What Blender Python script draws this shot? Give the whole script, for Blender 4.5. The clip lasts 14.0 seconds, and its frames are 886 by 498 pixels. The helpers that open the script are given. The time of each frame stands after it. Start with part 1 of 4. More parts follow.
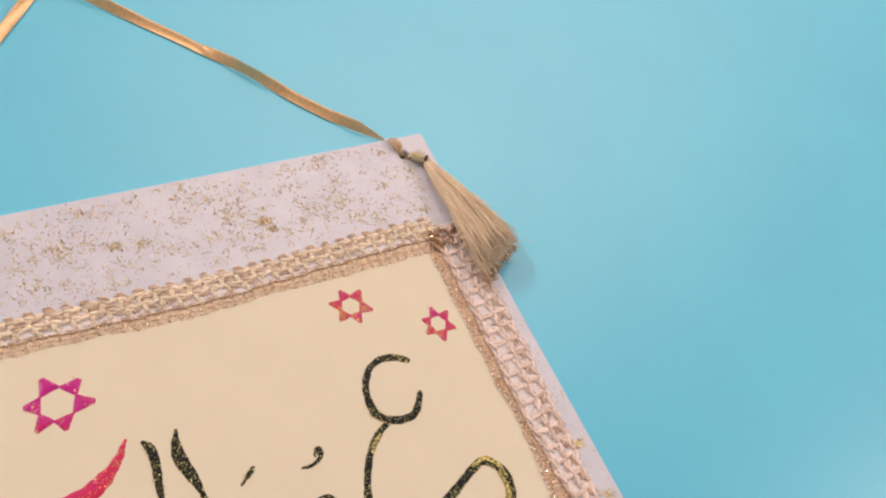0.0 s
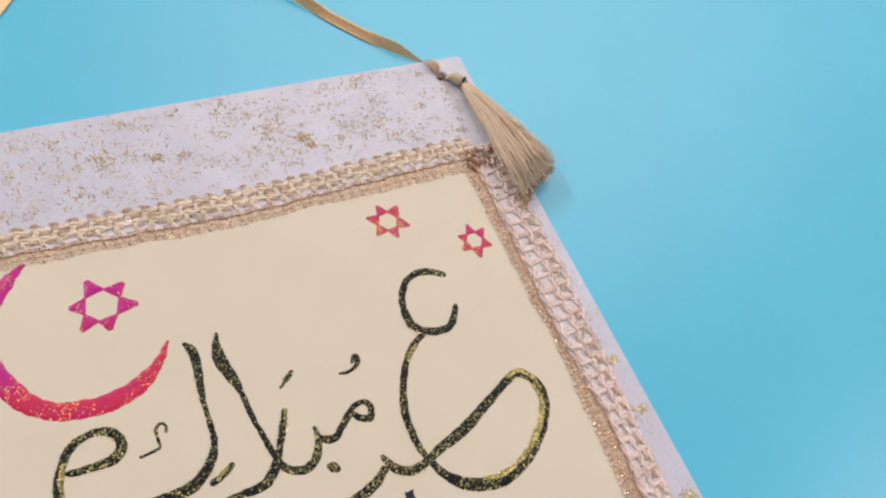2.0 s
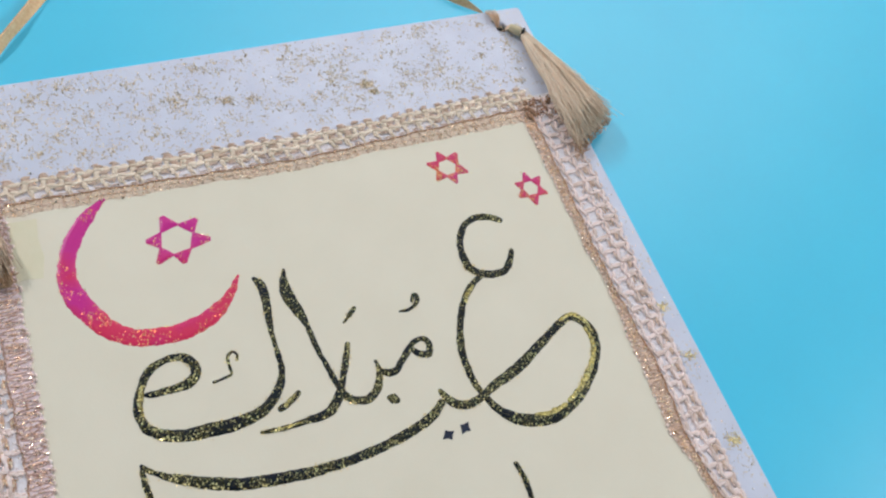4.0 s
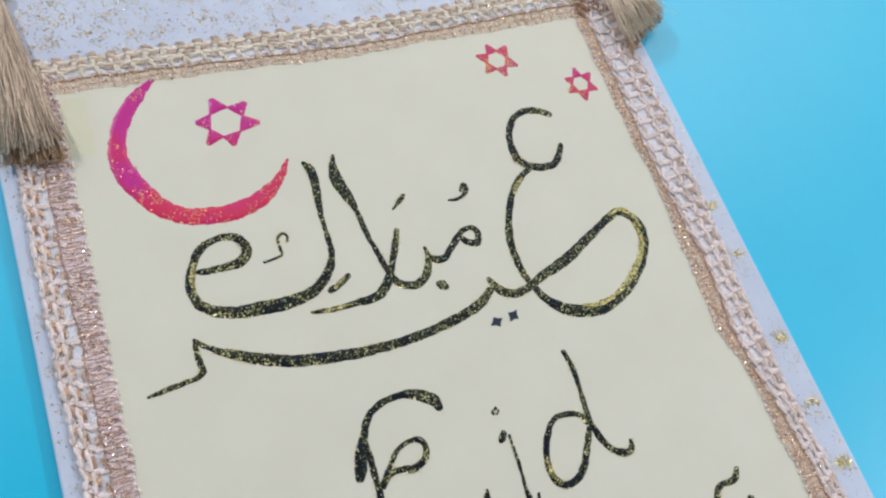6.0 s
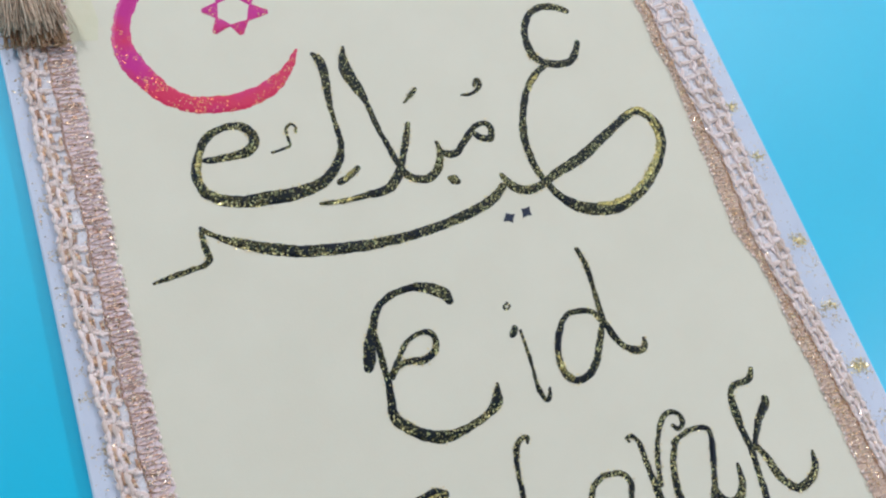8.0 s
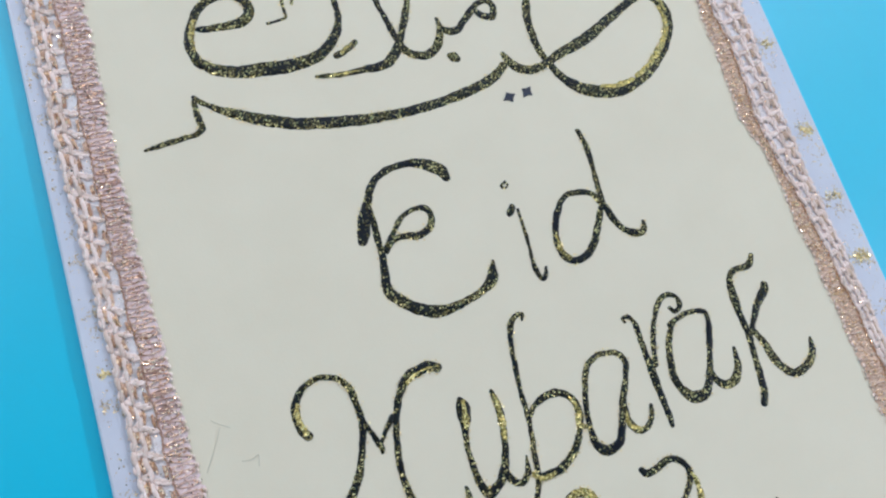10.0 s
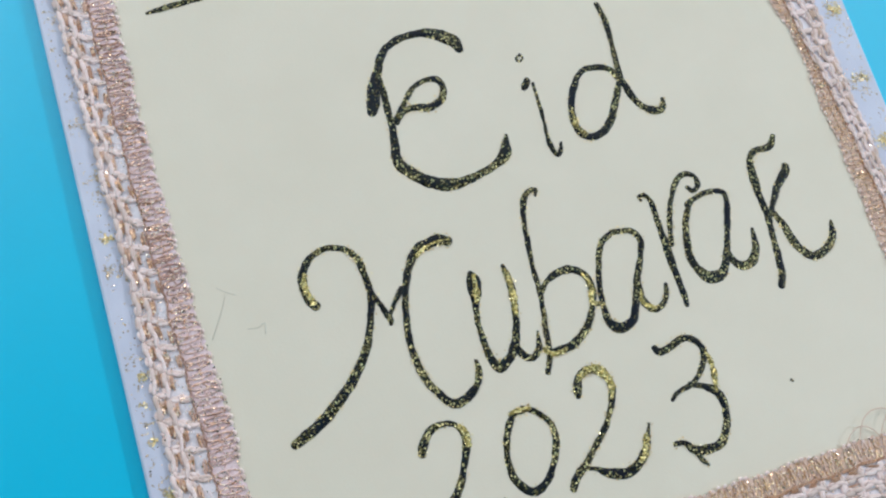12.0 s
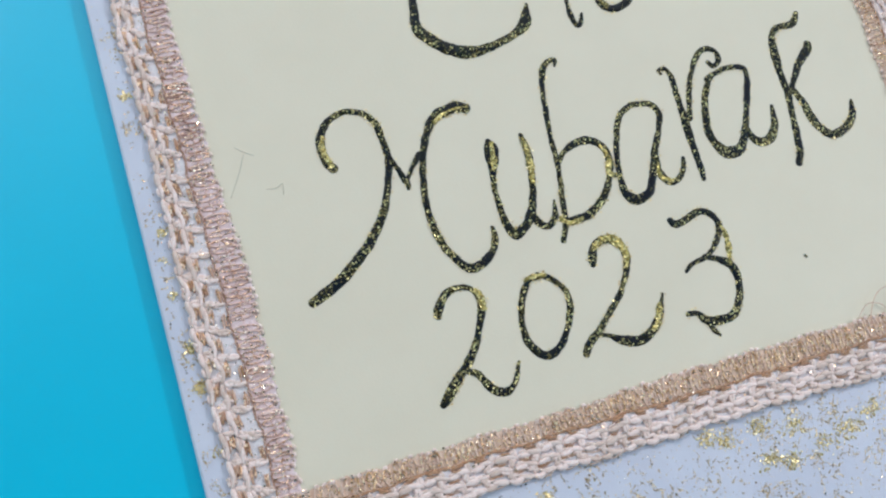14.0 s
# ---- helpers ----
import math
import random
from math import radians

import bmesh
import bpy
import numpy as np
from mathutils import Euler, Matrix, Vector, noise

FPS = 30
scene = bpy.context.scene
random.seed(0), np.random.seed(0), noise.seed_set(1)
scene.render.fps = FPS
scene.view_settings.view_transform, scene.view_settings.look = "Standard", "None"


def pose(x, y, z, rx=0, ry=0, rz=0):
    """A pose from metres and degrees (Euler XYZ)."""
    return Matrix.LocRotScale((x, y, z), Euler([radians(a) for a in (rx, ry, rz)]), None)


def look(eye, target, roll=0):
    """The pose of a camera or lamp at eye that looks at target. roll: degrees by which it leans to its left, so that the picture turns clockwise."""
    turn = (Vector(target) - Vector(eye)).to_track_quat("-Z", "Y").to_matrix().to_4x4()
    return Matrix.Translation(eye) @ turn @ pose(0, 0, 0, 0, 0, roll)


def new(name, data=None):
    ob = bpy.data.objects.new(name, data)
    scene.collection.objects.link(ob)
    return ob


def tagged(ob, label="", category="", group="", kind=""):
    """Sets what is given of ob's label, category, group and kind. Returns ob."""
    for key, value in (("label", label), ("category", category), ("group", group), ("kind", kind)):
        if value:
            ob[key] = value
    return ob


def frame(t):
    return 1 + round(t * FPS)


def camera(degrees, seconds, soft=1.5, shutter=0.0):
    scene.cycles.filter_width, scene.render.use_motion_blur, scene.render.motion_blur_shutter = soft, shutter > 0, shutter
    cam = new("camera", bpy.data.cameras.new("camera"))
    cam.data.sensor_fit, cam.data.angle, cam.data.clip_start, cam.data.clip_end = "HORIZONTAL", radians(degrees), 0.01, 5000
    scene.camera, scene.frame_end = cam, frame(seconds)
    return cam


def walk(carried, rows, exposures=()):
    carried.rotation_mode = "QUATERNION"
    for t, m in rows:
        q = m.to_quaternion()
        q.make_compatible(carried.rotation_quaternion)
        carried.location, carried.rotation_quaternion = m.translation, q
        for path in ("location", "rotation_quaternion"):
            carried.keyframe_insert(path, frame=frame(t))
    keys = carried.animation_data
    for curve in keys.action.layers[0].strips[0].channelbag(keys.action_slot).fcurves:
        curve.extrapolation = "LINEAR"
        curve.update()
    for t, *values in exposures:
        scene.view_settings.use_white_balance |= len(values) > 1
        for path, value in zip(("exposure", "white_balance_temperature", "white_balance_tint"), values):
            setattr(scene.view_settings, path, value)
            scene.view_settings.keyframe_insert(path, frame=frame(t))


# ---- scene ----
cam = camera(51.3, 14.0, soft=2.2)
PATH = [
    (0, -0.05027, -0.19114, 0.25746, 35.382, -14.297, -25.873),
    (0.5, -0.04809, -0.19902, 0.25102, 35.059, -13.347, -25.515),
    (1, -0.05058, -0.20209, 0.24922, 34.132, -13.409, -25.046),
    (1.5, -0.05309, -0.20207, 0.24840, 33.110, -13.405, -24.207),
    (2, -0.05637, -0.20349, 0.24942, 32.756, -13.219, -24.103),
    (2.5, -0.05734, -0.20267, 0.24965, 31.476, -13.016, -23.517),
    (3, -0.06227, -0.20510, 0.25415, 30.785, -12.972, -22.744),
    (3.2, -0.06081, -0.20572, 0.25682, 30.327, -12.274, -22.349),
    (5.3, -0.07881, -0.21405, 0.24825, 27.413, -11.883, -20.472),
    (5.5, -0.07650, -0.21444, 0.24907, 26.491, -11.314, -20.179),
    (6, -0.07963, -0.21831, 0.24274, 25.735, -11.818, -19.958),
    (6.5, -0.08315, -0.22595, 0.23442, 26.212, -12.008, -20.128),
    (7, -0.08189, -0.22419, 0.23548, 24.257, -11.985, -19.687),
    (7.2, -0.08260, -0.22510, 0.23384, 23.693, -11.960, -19.627),
    (9.3, -0.08178, -0.24004, 0.22981, 20.503, -11.405, -18.222),
    (9.5, -0.08325, -0.24188, 0.22939, 19.931, -11.622, -18.184),
    (10, -0.08255, -0.24616, 0.22151, 18.810, -11.583, -17.991),
    (10.5, -0.08274, -0.24827, 0.21709, 17.463, -11.958, -17.782),
    (11, -0.08313, -0.25252, 0.21303, 16.405, -11.703, -17.392),
    (11.5, -0.08512, -0.25552, 0.21189, 15.606, -11.565, -17.285),
    (12, -0.08526, -0.25893, 0.21097, 14.695, -11.324, -17.193),
    (12.5, -0.08524, -0.26317, 0.21008, 14.053, -11.169, -17.144),
    (13, -0.08846, -0.26666, 0.20971, 12.747, -11.011, -16.835),
    (13.5, -0.08890, -0.27149, 0.20694, 11.578, -11.247, -16.621),
    (14, -0.09194, -0.27380, 0.20711, 10.596, -11.216, -16.249),
]
EXPOSURES = [(0.0, -0.65, 8500, 29), (1.5, -0.66, 7650, 26), (3.0, -0.68, 6650, 17), (5.5, -0.67, 6060, 11), (9.5, -0.65, 5870, 11), (14.0, -0.62, 5950, 9)]
walk(cam, [(row[0], pose(*row[1:])) for row in PATH], EXPOSURES)

# ---- light ----
world = bpy.data.worlds.new("sky")
scene.world = world
world.use_nodes = True
sky = world.node_tree.nodes.new("ShaderNodeTexSky")
sky.sky_type, sky.sun_disc = "NISHITA", False
sky.sun_elevation, sky.sun_rotation = radians(35), radians(60)
world.node_tree.links.new(sky.outputs[0], world.node_tree.nodes["Background"].inputs[0])
world.node_tree.nodes["Background"].inputs[1].default_value = 0.1


def area_lamp(name, eye, target, size_x, size_y, watts, colour):
    data = bpy.data.lights.new(name, "AREA")
    data.shape, data.size, data.size_y, data.energy, data.color = "RECTANGLE", size_x, size_y, watts, colour
    ob = new(name, data)
    ob.matrix_world = look(eye, target)
    return ob


ROOM, HIGH = 2.2, 1.95
area_lamp("ceiling_lamp", (-1.35, 2.0, HIGH - 0.1), (0, -0.15, 0), 0.14, 0.14, 56, (1.0, 0.96, 0.92))
area_lamp("ceiling_panel", (1.22, 1.38, HIGH - 0.03), (1.22, 1.38, 0), 1.9, 1.5, 33, (1.0, 0.95, 0.91))
area_lamp("window_light", (ROOM - 0.05, -0.7, 1.5), (0, -0.15, 0), 0.17, 0.17, 35, (1.0, 0.98, 0.97))


# ---- materials ----
def material(name, rough=0.6, metal=0.0):
    m = bpy.data.materials.new(name)
    m.use_nodes = True
    b = m.node_tree.nodes["Principled BSDF"]
    b.inputs["Roughness"].default_value, b.inputs["Metallic"].default_value = rough, metal
    return m, m.node_tree, b


def node(tree, kind, **values):
    n = tree.nodes.new(kind)
    for key, value in values.items():
        n.inputs[key.replace("_", " ")].default_value = value
    return n


def ramp(tree, source, *stops):
    r = tree.nodes.new("ShaderNodeValToRGB")
    while len(r.color_ramp.elements) < len(stops):
        r.color_ramp.elements.new(0.5)
    for e, (at, colour) in zip(r.color_ramp.elements, stops):
        e.position, e.color = at, (*colour, 1)
    tree.links.new(source, r.inputs[0])
    return r.outputs[0]


def place(tree):
    return tree.nodes.new("ShaderNodeTexCoord").outputs["Object"]


def noise_of(tree, scale, detail=4.0, rough=0.55, stretch=None):
    n = node(tree, "ShaderNodeTexNoise", Scale=scale, Detail=detail, Roughness=rough)
    co = place(tree)
    if stretch:
        s = tree.nodes.new("ShaderNodeMapping")
        s.inputs["Scale"].default_value = stretch
        tree.links.new(co, s.inputs[0])
        co = s.outputs[0]
    tree.links.new(co, n.inputs["Vector"])
    return n.outputs["Fac"]


def bump(tree, bsdf, height, strength, distance):
    b = node(tree, "ShaderNodeBump", Strength=strength, Distance=distance)
    tree.links.new(height, b.inputs["Height"])
    tree.links.new(b.outputs[0], bsdf.inputs["Normal"])
    return b


def mix(tree, fac, a, b):
    m = tree.nodes.new("ShaderNodeMix")
    m.data_type = "RGBA"
    for sock, v in ((m.inputs["Factor"], fac), (m.inputs["A"], a), (m.inputs["B"], b)):
        if hasattr(v, "is_linked"):
            tree.links.new(v, sock)
        else:
            sock.default_value = v
    return m.outputs["Result"]


def paper(name, low, high, rough, scale, relief, grain=900.0):
    m, t, b = material(name, rough)
    t.links.new(ramp(t, noise_of(t, scale, 5), (0.3, low), (0.7, high)), b.inputs["Base Color"])
    bump(t, b, noise_of(t, grain, 3), relief, 0.0002)
    return m


def thread(name, low, high, rough, sheen=0.3, scale=1800.0, metal=0.0, darkest=0.75):
    """Spun yarn: fibres along the tube as fine noise, colour varying by piece."""
    m, t, b = material(name, rough, metal)
    shade = ramp(t, noise_of(t, scale, 5, 0.7), (0.3, low), (0.72, high))
    each = t.nodes.new("ShaderNodeNewGeometry").outputs["Random Per Island"]
    tone = ramp(t, each, (0.0, (darkest + 0.04, darkest, darkest - 0.05)), (0.5, (1.0, 1.0, 1.0)), (1.0, (1.1, 1.1, 1.12)))
    both = t.nodes.new("ShaderNodeMix")
    both.data_type, both.blend_type = "RGBA", "MULTIPLY"
    both.inputs["Factor"].default_value = 1.0
    t.links.new(shade, both.inputs["A"])
    t.links.new(tone, both.inputs["B"])
    t.links.new(both.outputs["Result"], b.inputs["Base Color"])
    b.inputs["Sheen Weight"].default_value = sheen
    bump(t, b, noise_of(t, scale * 2.2, 3), 0.6, 0.0002)
    return m


def glitter(name, base_low, base_high, gold_low, gold_high, amount, cell=2300.0, patch=120.0, base_rough=0.32, uneven=1.6, broad=0.0, fade=None, tones=(0.15, 0.6, 0.95)):
    """Dark or coloured paint with flecks of gold glitter, each tilted its own way and thicker in patches."""
    m, t, b = material(name, base_rough)
    v = node(t, "ShaderNodeTexVoronoi", Scale=cell)
    t.links.new(place(t), v.inputs["Vector"])
    part_ = t.nodes.new("ShaderNodeSeparateColor")
    t.links.new(v.outputs["Color"], part_.inputs[0])
    add = t.nodes.new("ShaderNodeMath")
    add.operation = "MULTIPLY_ADD"
    t.links.new(noise_of(t, patch, 3, 0.6), add.inputs[0])
    add.inputs[1].default_value = uneven
    t.links.new(part_.outputs[0], add.inputs[2])
    lim = t.nodes.new("ShaderNodeMath")
    lim.operation = "GREATER_THAN"
    t.links.new(add.outputs[0], lim.inputs[0])
    lim.inputs[1].default_value = amount
    gold = ramp(t, part_.outputs[1], (tones[0], gold_low), (tones[1], tuple(0.75 * p + 0.25 * q for p, q in zip(gold_low, gold_high))), (tones[2], gold_high))
    tint = noise_of(t, broad or patch * 0.7, 4)
    if fade:
        split = t.nodes.new("ShaderNodeSeparateXYZ")
        t.links.new(place(t), split.inputs[0])
        down = node(t, "ShaderNodeMapRange")
        t.links.new(split.outputs[1], down.inputs["Value"])
        for key, value in (("From Min", fade[0]), ("From Max", fade[1]), ("To Min", -0.16), ("To Max", 0.16)):
            down.inputs[key].default_value = value
        both = t.nodes.new("ShaderNodeMath")
        t.links.new(tint, both.inputs[0])
        t.links.new(down.outputs[0], both.inputs[1])
        tint = both.outputs[0]
    base = ramp(t, tint, (0.38, base_low), (0.62, base_high))
    t.links.new(mix(t, lim.outputs[0], base, gold), b.inputs["Base Color"])
    t.links.new(lim.outputs[0], b.inputs["Metallic"])
    n = bump(t, b, noise_of(t, 1500, 2), 0.35, 0.0002)
    tilt = t.nodes.new("ShaderNodeVectorMath")
    tilt.operation = "MULTIPLY_ADD"
    t.links.new(v.outputs["Color"], tilt.inputs[0])
    tilt.inputs[1].default_value = (1.5, 1.5, 0.4)
    tilt.inputs[2].default_value = (-0.75, -0.75, -0.2)
    scaled = t.nodes.new("ShaderNodeVectorMath")
    scaled.operation = "SCALE"
    t.links.new(tilt.outputs[0], scaled.inputs[0])
    t.links.new(lim.outputs[0], scaled.inputs["Scale"])
    total = t.nodes.new("ShaderNodeVectorMath")
    t.links.new(n.outputs[0], total.inputs[0])
    t.links.new(scaled.outputs[0], total.inputs[1])
    unit = t.nodes.new("ShaderNodeVectorMath")
    unit.operation = "NORMALIZE"
    t.links.new(total.outputs[0], unit.inputs[0])
    t.links.new(unit.outputs[0], b.inputs["Normal"])
    return m


BLUE = paper("blue_craft_sheet", (0.002, 0.56, 0.83), (0.004, 0.60, 0.87), 0.40, 14, 0.04, 700)
BLUE.node_tree.nodes["Principled BSDF"].inputs["Specular IOR Level"].default_value = 1.0
BLUE.node_tree.nodes["Principled BSDF"].inputs["IOR"].default_value = 1.64
WALL = paper("wall_paint", (0.74, 0.74, 0.73), (0.80, 0.80, 0.79), 0.8, 3, 0.1, 200)
# ceiling out of view, darkened to weaken its reflection in the blue sheet
CEILING = paper("unseen_dark_ceiling", (0.15, 0.15, 0.15), (0.18, 0.18, 0.18), 0.85, 3, 0.1, 200)
CREAM = paper("cream_card", (0.81, 0.728, 0.580), (0.84, 0.758, 0.610), 0.55, 45, 0.12, 1600)
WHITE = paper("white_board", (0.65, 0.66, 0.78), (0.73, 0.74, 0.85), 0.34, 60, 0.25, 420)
YARN = thread("cream_yarn", (0.86, 0.63, 0.57), (1.0, 0.86, 0.81), 0.7)
STRAWYARN = thread("straw_yarn", (0.82, 0.64, 0.48), (1.0, 0.87, 0.72), 0.7)
TAN = thread("tan_thread", (0.60, 0.40, 0.29), (0.84, 0.63, 0.50), 0.5)
COPPER = thread("copper_thread", (0.38, 0.18, 0.09), (0.66, 0.38, 0.22), 0.4)
ROSE = glitter("rose_gold_lurex_thread", (0.52, 0.30, 0.24), (0.86, 0.62, 0.56), (0.78, 0.48, 0.32), (1.0, 0.88, 0.76), 1.30, 1900, 90, 0.36)
LUREX = glitter("gold_lurex_thread", (0.70, 0.48, 0.38), (0.92, 0.72, 0.62), (0.80, 0.52, 0.28), (1.0, 0.86, 0.62), 1.32, 1900, 90, 0.45)
RUST = glitter("rust_lurex_thread", (0.46, 0.24, 0.15), (0.74, 0.48, 0.36), (0.72, 0.42, 0.24), (1.0, 0.84, 0.66), 1.40, 1900, 90, 0.4)
FRAYED = thread("frayed_orange_silk", (0.70, 0.40, 0.22), (1.0, 0.74, 0.50), 0.4, 0.3, 700)
BEIGESILK = thread("beige_silk", (0.62, 0.42, 0.28), (0.98, 0.76, 0.56), 0.32, 0.3, 900, 0.0, 0.5)
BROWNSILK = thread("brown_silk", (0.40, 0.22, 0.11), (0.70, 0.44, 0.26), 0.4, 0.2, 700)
SILK = thread("tassel_silk", (0.90, 0.63, 0.42), (1.0, 0.88, 0.70), 0.3, 0.5, 900, 0.0, 0.72)
FLAKE, _t, _b = material("gold_leaf_flake", 0.36, 0.45)
_g = _t.nodes.new("ShaderNodeNewGeometry")
_t.links.new(ramp(_t, _g.outputs["Random Per Island"], (0.0, (0.32, 0.24, 0.16)), (0.2, (0.54, 0.41, 0.28)), (0.7, (0.76, 0.60, 0.42)), (1.0, (0.96, 0.78, 0.48))), _b.inputs["Base Color"])
GLINT, _t, _b = material("gold_glint", 0.22, 1.0)
_g = _t.nodes.new("ShaderNodeNewGeometry")
_t.links.new(ramp(_t, _g.outputs["Random Per Island"], (0.0, (0.62, 0.38, 0.24)), (0.6, (0.90, 0.66, 0.40)), (1.0, (1.0, 0.92, 0.80))), _b.inputs["Base Color"])
BRIGHT, _t, _b = material("bright_gold_flake", 0.3, 0.55)
_g = _t.nodes.new("ShaderNodeNewGeometry")
_t.links.new(ramp(_t, _g.outputs["Random Per Island"], (0.0, (0.60, 0.44, 0.20)), (0.5, (0.88, 0.68, 0.30)), (1.0, (1.0, 0.88, 0.55))), _b.inputs["Base Color"])
INK = glitter("black_glitter_paint", (0.003, 0.006, 0.015), (0.010, 0.013, 0.013), (0.035, 0.032, 0.012), (1.0, 0.86, 0.42), 1.60, 2600.0, 150.0, 0.40, 1.9, tones=(0.25, 0.68, 0.92))
INK.node_tree.nodes["Principled BSDF"].inputs["Specular IOR Level"].default_value = 0.25
NAVY = paper("navy_paint", (0.006, 0.012, 0.035), (0.014, 0.024, 0.06), 0.4, 400, 0.2, 900)
GOLDPAINT = glitter("gold_glitter_paint", (0.06, 0.05, 0.014), (0.28, 0.22, 0.06), (0.55, 0.42, 0.12), (1.0, 0.88, 0.46), 1.14, 2900.0, 150.0, 0.42)
PINK = glitter("pink_glitter_paint", (0.62, 0.010, 0.26), (0.73, 0.022, 0.10), (0.75, 0.25, 0.10), (1.0, 0.78, 0.42), 1.57, 3000, 170, 0.40, 1.2, 70.0, (-0.062, -0.096))
REDPINK = glitter("red_glitter_paint", (0.62, 0.015, 0.20), (0.70, 0.05, 0.06), (0.75, 0.30, 0.08), (0.98, 0.78, 0.36), 2.0, 3300, 170, 0.40, 2.2, 60.0)
SATIN, _t, _b = material("gold_satin", 0.26, 0.3)
_t.links.new(ramp(_t, noise_of(_t, 900, 3, 0.5, (1, 1, 1)), (0.3, (0.82, 0.46, 0.22)), (0.7, (0.96, 0.62, 0.35))), _b.inputs["Base Color"])
_b.inputs["Anisotropic"].default_value = 0.5
BRASS = glitter("gold_bead", (0.62, 0.50, 0.30), (0.82, 0.70, 0.48), (0.85, 0.66, 0.34), (1.0, 0.88, 0.62), 1.6, 1500, 80, 0.35)
# dark neck wrapping, and the shade put into the punched holes
DARK, _t, _b = material("dark_thread_and_hole_shade", 0.7)
_b.inputs["Base Color"].default_value = (0.03, 0.02, 0.015, 1)


def gauze(name, low, high):
    m, t, b = material(name, 0.6)
    t.links.new(ramp(t, noise_of(t, 700, 4, 0.7), (0.3, low), (0.7, high)), b.inputs["Base Color"])
    w = node(t, "ShaderNodeTexWave", Scale=900.0, Distortion=3.0)
    t.links.new(place(t), w.inputs["Vector"])
    bump(t, b, w.outputs["Fac"], 0.3, 0.0002)
    return m


PALE_GAUZE = gauze("pale_lace_gauze", (0.66, 0.43, 0.31), (0.88, 0.66, 0.53))
# paler than the board, to lift the shaded gaps in the lace
GAP_PALE = gauze("gap_brightening_sheet", (0.80, 0.74, 0.78), (0.95, 0.90, 0.93))
MAUVE_GAUZE = gauze("mauve_lace_gauze", (0.76, 0.55, 0.55), (0.98, 0.82, 0.85))
STRAW_GAUZE = gauze("straw_lace_gauze", (0.72, 0.54, 0.40), (0.88, 0.71, 0.56))
YELLOWISH = paper("yellowish_cream", (0.79, 0.72, 0.51), (0.83, 0.755, 0.56), 0.35, 160, 0.2, 600)
GRAPHITE, _t, _b = material("pencil_hair", 0.7)
_b.inputs["Base Color"].default_value = (0.70, 0.67, 0.57, 1)

MM = 0.001


# ---- building helpers ----
class Shape:
    """Gathers vertices and faces, in millimetres."""

    def __init__(self):
        self.verts, self.faces = [], []

    def tube(self, path, radius, sides=6, flat=1.0):
        """A round thread along a path; radius may vary along it; flat squeezes it in z."""
        p = np.asarray(path, float)
        n = len(p)
        r = np.broadcast_to(np.asarray(radius, float), (n,))
        d = np.gradient(p, axis=0)
        d /= np.linalg.norm(d, axis=1)[:, None] + 1e-9
        side = np.cross(d, (0.0, 0.0, 1.0))
        bad = np.linalg.norm(side, axis=1) < 1e-3
        side[bad] = (1, 0, 0)
        side /= np.linalg.norm(side, axis=1)[:, None]
        up = np.cross(side, d)
        base = len(self.verts)
        for k in range(sides):
            a = 2 * math.pi * k / sides
            ring = p + (side * math.cos(a) + up * (math.sin(a) * flat)) * r[:, None]
            self.verts.extend(ring.tolist())
        for i in range(n - 1):
            for k in range(sides):
                j = (k + 1) % sides
                self.faces.append((base + k * n + i, base + j * n + i, base + j * n + i + 1, base + k * n + i + 1))
        self.faces.append([base + k * n for k in range(sides)][::-1])
        self.faces.append([base + k * n + n - 1 for k in range(sides)])
        return self

    def grid(self, rows):
        """A skin over rows of points."""
        base, w = len(self.verts), len(rows[0])
        for row in rows:
            self.verts.extend([tuple(q) for q in row])
        for i in range(len(rows) - 1):
            for k in range(w - 1):
                a = base + i * w + k
                self.faces.append((a, a + 1, a + w + 1, a + w))
        return self

    def mesh(self, name, mat, smooth=True):
        me = bpy.data.meshes.new(name)
        me.from_pydata([(x * MM, y * MM, z * MM) for x, y, z in self.verts], [], self.faces)
        me.materials.append(mat)
        bm = bmesh.new()
        bm.from_mesh(me)
        bmesh.ops.recalc_face_normals(bm, faces=bm.faces)
        bm.to_mesh(me)
        bm.free()
        if smooth:
            me.polygons.foreach_set("use_smooth", [True] * len(me.polygons))
        return me


def part(name, shape, mat, parent, label="", smooth=True):
    ob = new(name, shape.mesh(name, mat, smooth))
    ob.parent = parent
    return tagged(ob, label)


def thing(name, label, category, group=""):
    return tagged(new(name), label, category, group)


def smooth_path(points, step=0.5):
    """Catmull-Rom through control points of any width, about one sample every step millimetres."""
    p = np.asarray(points, float)
    p = np.vstack([2 * p[0] - p[1], p, 2 * p[-1] - p[-2]])
    out = []
    for i in range(1, len(p) - 2):
        a, b, c, d = p[i - 1:i + 3]
        k = max(2, int(np.linalg.norm(c[:2] - b[:2]) / step))
        for s in np.arange(k) / k:
            out.append(0.5 * (2 * b + (c - a) * s + (2 * a - 5 * b + 4 * c - d) * s * s + (3 * b - a - 3 * c + d) * s ** 3))
    out.append(p[-2])
    return np.array(out)


def box(shape, x0, y0, z0, x1, y1, z1):
    b = len(shape.verts)
    shape.verts.extend([(x, y, z) for z in (z0, z1) for y in (y0, y1) for x in (x0, x1)])
    for f in ((0, 2, 3, 1), (4, 5, 7, 6), (0, 1, 5, 4), (2, 6, 7, 3), (0, 4, 6, 2), (1, 3, 7, 5)):
        shape.faces.append([b + k for k in f])
    return shape


def structure(name, shape, mat, label):
    return tagged(new(name, shape.mesh(name, mat, False)), label, kind="structure")


